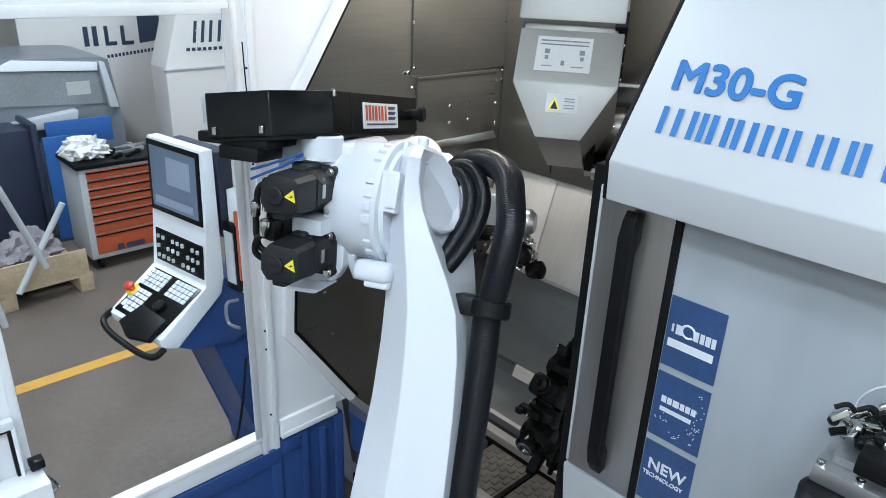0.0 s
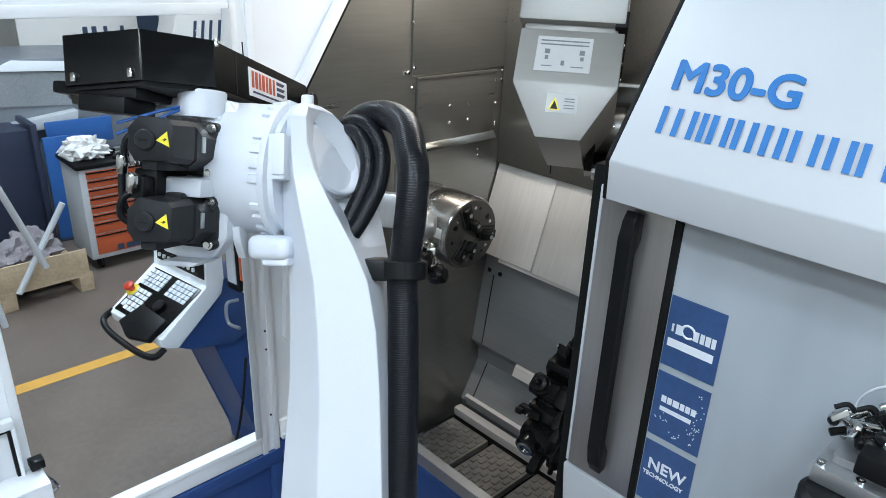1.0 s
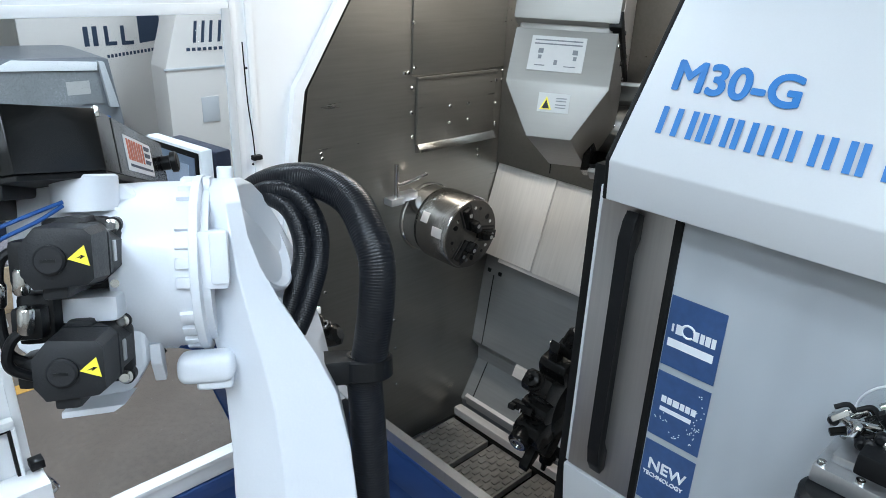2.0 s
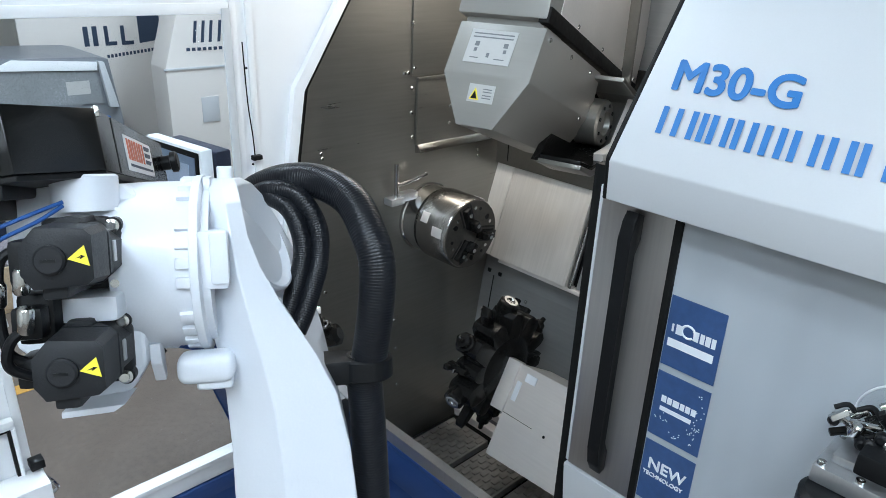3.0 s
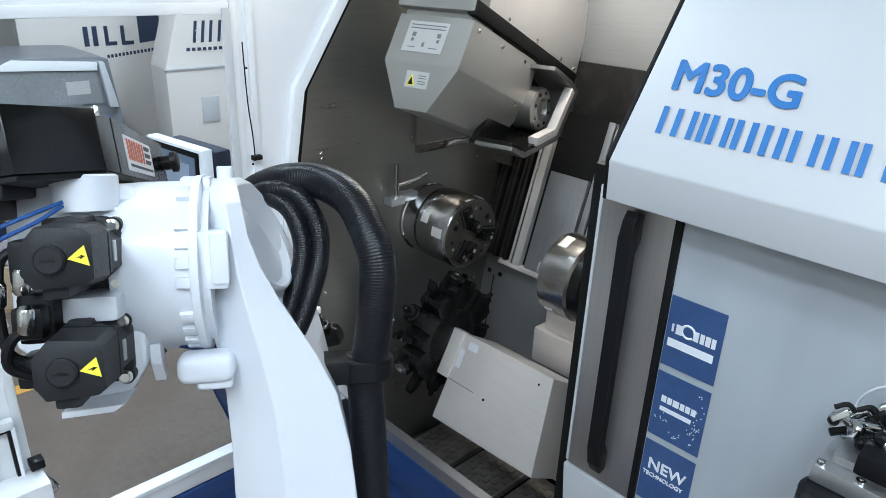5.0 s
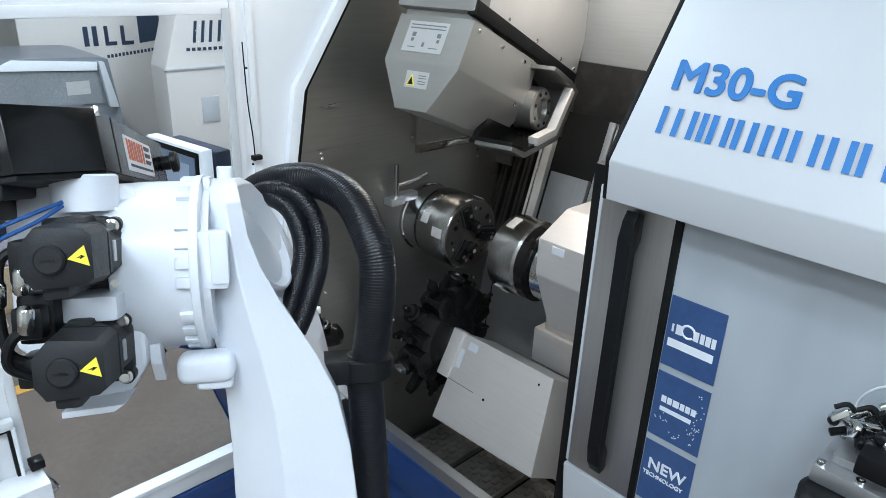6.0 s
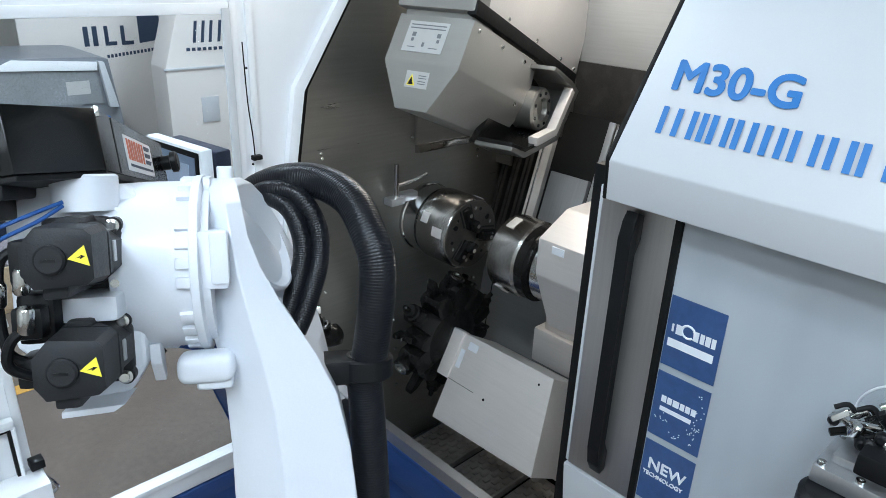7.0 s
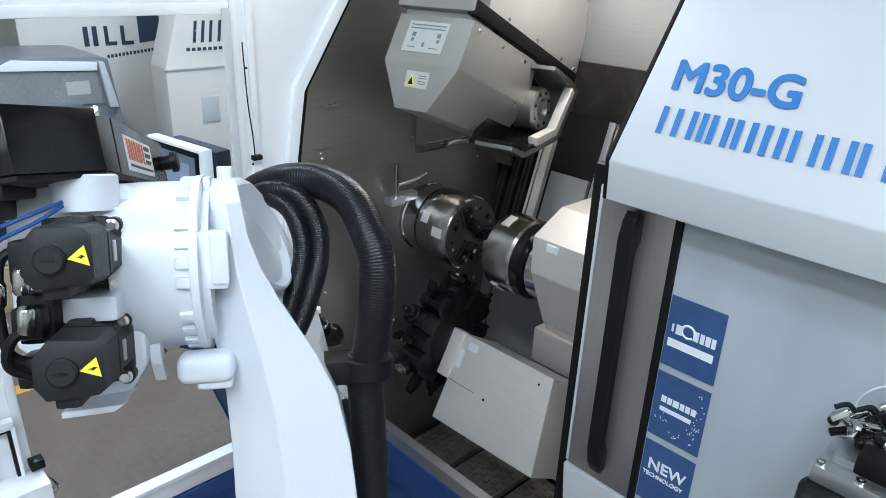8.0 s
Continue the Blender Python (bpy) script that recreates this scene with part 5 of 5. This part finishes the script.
def lumpy(name, label, category, centre, size, mat, seed, amp=0.35, freq=3.0):
    bm = bmesh.new()
    bmesh.ops.create_icosphere(bm, subdivisions=4, radius=1.0)
    off = Vector((seed * 3.7, seed * 1.3, 0))
    for v in bm.verts:
        d = noise.fractal(v.co * freq + off, 0.8, 2.0, 4)
        v.co *= 1 + amp * d
        v.co = Vector((v.co.x * size[0], v.co.y * size[1], max(v.co.z, -0.6) * size[2]))
    ob = part(name, bm, mat, at=pose(*centre))
    return tagged(ob, label, category)


lumpy("cleaning_rag", "crumpled white cleaning rag on the tool trolley", "rag", (-5.82, 1.66, 0.95), (0.15, 0.16, 0.10), M_CLOTH, 1, 0.45, 2.2)
for k in range(9):
    rng2 = random.Random(50 + k)
    bm = bmesh.new()
    ln = rng2.uniform(0.08, 0.22)
    box(bm, (-ln / 2, -0.012, 0), (ln / 2, 0.012, 0.025), 0.006)
    turned(bm, [(0.02, 0), (0.024, 0.01), (0.02, 0.03)], pose(ln / 2, 0, 0), 12)
    tagged(part("hand_tool", bm, M_DARKSTEEL if k % 2 else M_ALU, at=pose(-5.85 + rng2.uniform(-0.1, 0.2), 1.9 + rng2.uniform(-0.12, 0.3), 0.886, 0, 0, rng2.uniform(0, 180))), "steel hand tool lying on the trolley top", "tool", group="tools on the trolley")

# wooden pallet with sacks
pallet = thing("wooden_pallet", "pale wooden pallet loaded with sacks", "pallet", pose(-5.25, 0.62, 0, 0, 0, 92))
for k in range(5):
    part("board", box(bmesh.new(), (-0.35, 0.0 + k * 0.16, 0.122), (0.80, 0.12 + k * 0.16, 0.144), 0.003), M_WOOD, pallet)
for x in (-0.35, 0.17, 0.70):
    part("bearer", box(bmesh.new(), (x, 0.0, 0.022), (x + 0.10, 0.78, 0.10), 0.004), M_WOOD, pallet)
    part("cross_board", box(bmesh.new(), (x, 0.0, 0.10), (x + 0.10, 0.78, 0.122), 0.003), M_WOOD, pallet)
    part("foot_board", box(bmesh.new(), (x, 0.0, 0.0), (x + 0.10, 0.78, 0.022), 0.003), M_WOOD, pallet)
part("collar_board", box(bmesh.new(), (-0.35, 0.0, 0.144), (0.78, 0.022, 0.34), 0.003), M_WOOD, pallet)
for k, (x, y) in enumerate(((-5.50, 0.55), (-5.55, 0.85), (-5.60, 1.12), (-5.75, 0.7))):
    lumpy("sack", "grey-brown crumpled sack on the pallet", "sack", (x, y, 0.29), (0.20, 0.17, 0.15), M_PAPERBAG, 5 + k, 0.5, 1.8)

# second machine and its banner far behind
far = thing("second_machine", "warm white mill-turn machine with dark blue print", "machine tool", pose(-6.6, 0, 0))
part("body", prism(bmesh.new(), [(2.70, 0.0), (2.70, 1.40), (2.93, 2.1), (3.05, 2.9), (5.5, 2.9), (5.5, 0.0)], "x", -0.35, 0.0, 0.01), M_BACKWHITE, far, "warm white body")
part("ledge", box(bmesh.new(), (0.0, 2.68, 1.375), (0.012, 5.0, 1.395), 0.003), M_GREY, far)
part("vent", box(bmesh.new(), (0.0, 3.02, 0.85), (0.01, 3.2, 1.1), 0.003), M_GREY, far)
bm = bmesh.new()
for y0 in (2.99, 3.07, 3.15, 3.24, 3.33):
    prism(bm, [(y0, 1.62), (y0 + 0.03, 1.62), (y0 + 0.06, 1.82), (y0 + 0.03, 1.82)], "x", 0.001, 0.004)
for k in range(14):
    box(bm, (0.001, 2.92 + k * 0.055, 1.545), (0.004, 2.955 + k * 0.055, 1.575))
part("print", bm, M_DARKPRINT, far, "dark blue print", smooth=False)

banner = thing("banner_wall", "white display wall with dark maker print", "banner", pose(-8.0, 0, 0))
part("banner_cloth", box(bmesh.new(), (-0.04, 1.85, 0.0), (0.0, 6.0, 3.2), 0.004), M_BACKWHITE, banner)
bm = bmesh.new()
for y0, y1 in ((2.45, 2.50), (2.54, 2.59), (2.66, 2.70), (2.70, 2.78), (2.83, 2.87), (2.87, 2.96)):
    box(bm, (0.001, y0, 1.46), (0.004, y1, 1.66 if y1 - y0 < 0.06 else 1.50))
prism(bm, [(3.02, 1.47), (3.26, 1.50), (3.26, 1.78), (3.02, 1.75)], "x", 0.001, 0.004)
for k in range(16):
    box(bm, (0.001, 2.66 + k * 0.040, 1.33 + k * 0.004), (0.004, 2.685 + k * 0.040, 1.365 + k * 0.004))
part("banner_print", bm, M_DARKPRINT, banner, "dark grey print", smooth=False)

booth = thing("machine_booth", "grey-blue machine enclosure with sloping hood", "machine tool", pose(-7.2, 0.9, 0))
part("booth_body", prism(bmesh.new(), [(-1.9, 0.0), (-1.9, 1.3), (0.45, 1.53), (1.30, 1.50), (1.40, 1.48), (1.46, 0.9), (1.46, 0.0)], "x", -0.7, 0.3, 0.02), material("machine_grey_paint", (0.20, 0.215, 0.235), 0.4, 0, 0.05, 3), booth, "grey-blue enclosure")
part("booth_window", prism(bmesh.new(), [(-0.8, 1.12), (-0.8, 1.42), (0.50, 1.425), (1.27, 1.375), (1.31, 1.08), (0.46, 1.13)], "x", 0.3, 0.312), material("hazy_grey_window", (0.26, 0.275, 0.285), 0.25, 0, 0.2, 2.5), booth, "hazy grey window", smooth=False)
part("hood_strip", prism(bmesh.new(), [(0.42, 1.435), (1.28, 1.385), (1.29, 1.46), (0.60, 1.515)], "x", 0.3, 0.33, 0.004), M_WHITE, booth, "white hood strip")
part("booth_post", prism(bmesh.new(), [(1.29, 1.47), (1.34, 1.46), (1.42, 1.04), (1.34, 1.05)], "x", 0.3, 0.36, 0.004), M_GREY, booth, "light grey corner post")
part("booth_beam", prism(bmesh.new(), [(0.38, 0.90), (0.38, 0.985), (1.04, 1.065), (1.02, 0.945)], "x", 0.3, 0.42, 0.01), M_GREY, booth, "light grey front beam")
part("booth_label", box(bmesh.new(), (0.312, 1.00, 1.18), (0.315, 1.20, 1.30)), M_LABEL, booth, smooth=False)
cab = thing("workbench", "blue steel workbench with raised back panel", "workbench", pose(-6.5, 1.1, 0, 0, 0, 90))
bm = bmesh.new()
box(bm, (-0.7, 0.0, 0.0), (0.35, 0.5, 1.0), 0.01)
box(bm, (0.35, -0.05, 0.0), (0.40, 0.5, 1.05), 0.01)
part("bench_body", bm, M_NAVY, cab, "dark navy painted steel body")
part("side_panel", box(bmesh.new(), (0.42, -0.07, 0.02), (0.63, -0.03, 0.93), 0.008), material("bright_blue_sheet", (0.03, 0.12, 0.36), 0.4, 0, 0.1, 4), cab, "bright blue side panel")
part("panel_foot", box(bmesh.new(), (0.42, -0.09, 0.0), (0.63, 0.0, 0.02), 0.003), M_NAVY, cab)
bm = bmesh.new()
box(bm, (0.50, 0.1, 0.80), (1.05, 0.14, 1.02), 0.01)
part("bench_back", bm, material("bright_blue_paint", (0.03, 0.12, 0.36), 0.4, 0, 0.08, 4), cab, "bright blue back panel")
stand = thing("pipe_stand", "thin grey steel pipe stand", "stand")
for a, b in (((-5.0, 0.75, 1.4), (-5.2, 1.1, 0.3)), ((-5.2, 1.28, 0.75), (-5.2, 0.9, 0.15)), ((-5.05, 0.6, 1.5), (-5.05, 0.75, 0.0))):
    part("pipe", tube(bmesh.new(), [a, b], 0.022, 10, 2), M_GREY, stand)

# ---- gripper station beside the door ----
station = thing("gripper_station", "aluminium and black gripper change station with steel fittings", "gripper station", pose(-0.245, 1.17, 1.652))
part("plate", box(bmesh.new(), (0.0, 0.0, -0.035), (0.32, 0.14, 0.0), 0.005), M_ALU, station, "milled aluminium plate")
part("upper_plate", box(bmesh.new(), (0.02, 0.03, 0.0), (0.26, 0.12, 0.018), 0.004), M_ALU, station)
for x in (0.012, 0.075, 0.15):
    for y in (0.012, 0.125):
        part("socket_screw", turned(bmesh.new(), [(0.008, 0), (0.008, 0.006), (0.004, 0.006), (0.004, 0.002)], pose(x, y, 0.0), 12), M_CHROME, station)
part("drum", turned(bmesh.new(), [(0.055, -0.30), (0.06, -0.29), (0.06, -0.045), (0.05, -0.036)], pose(0.05, 0.0, 0), 32), M_BLACK, station, "black cylindrical base")
part("black_block", box(bmesh.new(), (0.06, 0.0, 0.018), (0.24, 0.06, 0.06), 0.006), M_BLACK, station)
rng = random.Random(3)
for k in range(34):
    c = (rng.uniform(0.0, 0.12), rng.uniform(0.05, 0.13), 0.02 + 0.075 * rng.random())
    bm = bmesh.new()
    if k % 3 == 0:
        turned(bm, [(0.007, -0.014), (0.010, -0.009), (0.010, 0.010), (0.006, 0.014)], pose(*c, rng.uniform(0, 90), rng.uniform(0, 90)), 14)
    elif k % 3 == 1:
        box(bm, (-0.016, -0.006, -0.006), (0.016, 0.006, 0.006), 0.002, pose(*c, rng.uniform(-50, 50), rng.uniform(-50, 50), rng.uniform(-50, 50)))
    else:
        tube(bm, [Vector(c) + Vector(o) for o in ((-0.02, 0, 0), (0, 0.008, 0.012), (0.02, 0, 0))], 0.005, 8, 5)
    part("fitting", bm, (M_BLACK, M_DARKSTEEL, M_CHROME, M_BLACK)[(k * 7 // 3) % 4], station)
part("lever", prism(bmesh.new(), [(0.0, 0.0), (0.05, 0.012), (0.055, 0.004), (0.005, -0.010)], "y", 0.0, 0.012, 0.003), M_CHROME, station, "polished lever", at=pose(0.02, 0.07, 0.07))
part("locking_pin", turned(bmesh.new(), [(0.011, 0), (0.013, 0.004), (0.013, 0.036), (0.009, 0.04)], pose(0.055, 0.12, 0.085, 0, 60, 30), 18), M_CHROME, station, "polished locking pin")
disc = part("guard_disc", turned(bmesh.new(), [(0.062, 0), (0.062, 0.002), (0.001, 0.002)], pose(0.07, 0.165, 0.06, 90, 0, 20), 40), M_PANE, station, "clear plastic disc")
part("disc_rim", tube(bmesh.new(), [(0.07 + 0.062 * math.cos(radians(20)) * math.cos(a), 0.165 + 0.062 * math.sin(radians(20)) * math.cos(a), 0.06 + 0.062 * math.sin(a)) for a in [2 * math.pi * i / 24 for i in range(25)]], 0.0022, 6, 2), M_GREY, station)
tagged(part("station_post", box(bmesh.new(), (-0.17, 1.18, 0.0), (-0.07, 1.28, 1.61), 0.01), M_GREY), "grey post carrying the gripper station", "post")

# ---- what moves ----
# robot: seconds, place of the forearm, yaw, pitch, lean of the link arm
ARM = ((0.0, -1.387, 1.010, 1.889, 27.67, -8.11, 22.0), (0.5, -1.387, 1.008, 1.891, 27.6, -8.2, 22.0), (0.6, -1.388, 1.004, 1.898, 27.3, -8.6, 22.0), (0.7, -1.388, 0.983, 1.922, 26.7, -9.6, 21.8), (0.8, -1.403, 0.909, 1.971, 27.57, -11.65, 21.5), (0.9, -1.428, 0.831, 1.999, 31.44, -13.85, 21.0), (1.0, -1.452, 0.732, 2.018, 36.50, -15.84, 20.0), (1.1, -1.440, 0.645, 2.021, 41.2, -16.4, 18.8), (1.2, -1.374, 0.540, 2.010, 47.08, -16.8, 17.2), (1.3, -1.296, 0.459, 1.975, 53.15, -17.5, 16.0), (1.4, -1.215, 0.410, 1.953, 57.8, -17.3, 15.2), (1.5, -1.1776, 0.4002, 1.9519, 58.89, -17.13, 15.0), (1.7, -1.1776, 0.4002, 1.9519, 58.89, -17.13, 15.0), (8.0, -1.1776, 0.4002, 1.9519, 58.89, -17.13, 15.0))

# sideways lean of the link arm while it swings
SWAY = {0.7: -1.2, 0.8: -2.6, 0.9: -3.8, 1.0: -4.4, 1.1: -4.4, 1.2: -4.4, 1.3: -2.2, 1.4: -0.6}


def motions():
    into = Matrix.Translation((-BASE[0], -BASE[1], 0))
    fore, arm, waist = [], [], []
    for t, x, y, z, yaw, pitch, lean in ARM:
        m = into @ pose(x, y, z, pitch, 0, yaw)
        fore.append((t, m))
        turn = pose(0, 0, 0, 0, 0, yaw)
        place = Matrix.Translation(m @ Vector((0.09, 0.09, -0.035))) @ turn @ pose(0, 0, 0, 0, SWAY.get(t, 0.0), 0) @ pose(0, 0, 0, -lean)
        arm.append((t, place))
        foot_at = place @ Vector((0.16, 0.0, -1.08))
        waist.append((t, Matrix.Translation((foot_at.x, foot_at.y, 0)) @ turn))
    walk(forearm, fore)
    walk(link, arm)
    walk(shoulder, waist)
    walk(head, [(0.0, pose(-1.217, 1.646, 2.132, -23.5, 0, 32.1)), (1.7, pose(-1.217, 1.646, 2.132, -23.5, 0, 32.1)), (2.2, pose(-1.26, 1.62, 2.13, -22, 0, 24)), (2.8, pose(-1.365, 1.573, 2.129, -20.6, 0, 13.2)), (3.0, pose(-1.46, 1.573, 2.129, -20.6, 0, 13.2)), (3.5, pose(-1.69, 1.573, 2.129, -20.6, 0, 13.2)), (3.8, pose(-1.75, 1.573, 2.129, -20.6, 0, 13.2)), (4.0, pose(-1.756, 1.573, 2.129, -20.6, 0, 13.2)), (8.0, pose(-1.756, 1.573, 2.129, -20.6, 0, 13.2))])
    walk(turret, [(t, pose(x, 1.80, 1.02)) for t, x in ((0.0, -1.10), (1.7, -1.10), (2.2, -1.18), (2.8, -1.375), (3.0, -1.47), (3.5, -1.715), (3.8, -1.772), (4.0, -1.78), (8.0, -1.78))])
    walk(slide, [(t, pose(x, 0, 0)) for t, x in ((0.0, 0.0), (1.7, 0.0), (2.8, -0.12), (3.0, -0.25), (3.2, -0.41), (3.3, -0.50), (3.4, -0.58), (3.6, -0.72), (3.8, -0.80), (4.0, -0.81), (8.0, -0.81))])
    walk(counter, [(t, pose(x, AY, AZ)) for t, x in ((0.0, -0.80), (3.4, -0.80), (4.0, -0.975), (4.5, -1.16), (4.6, -1.20), (4.7, -1.24), (5.2, -1.46), (5.5, -1.575), (5.8, -1.612), (7.3, -1.612), (7.6, -1.618), (8.0, -1.636))])


motions()
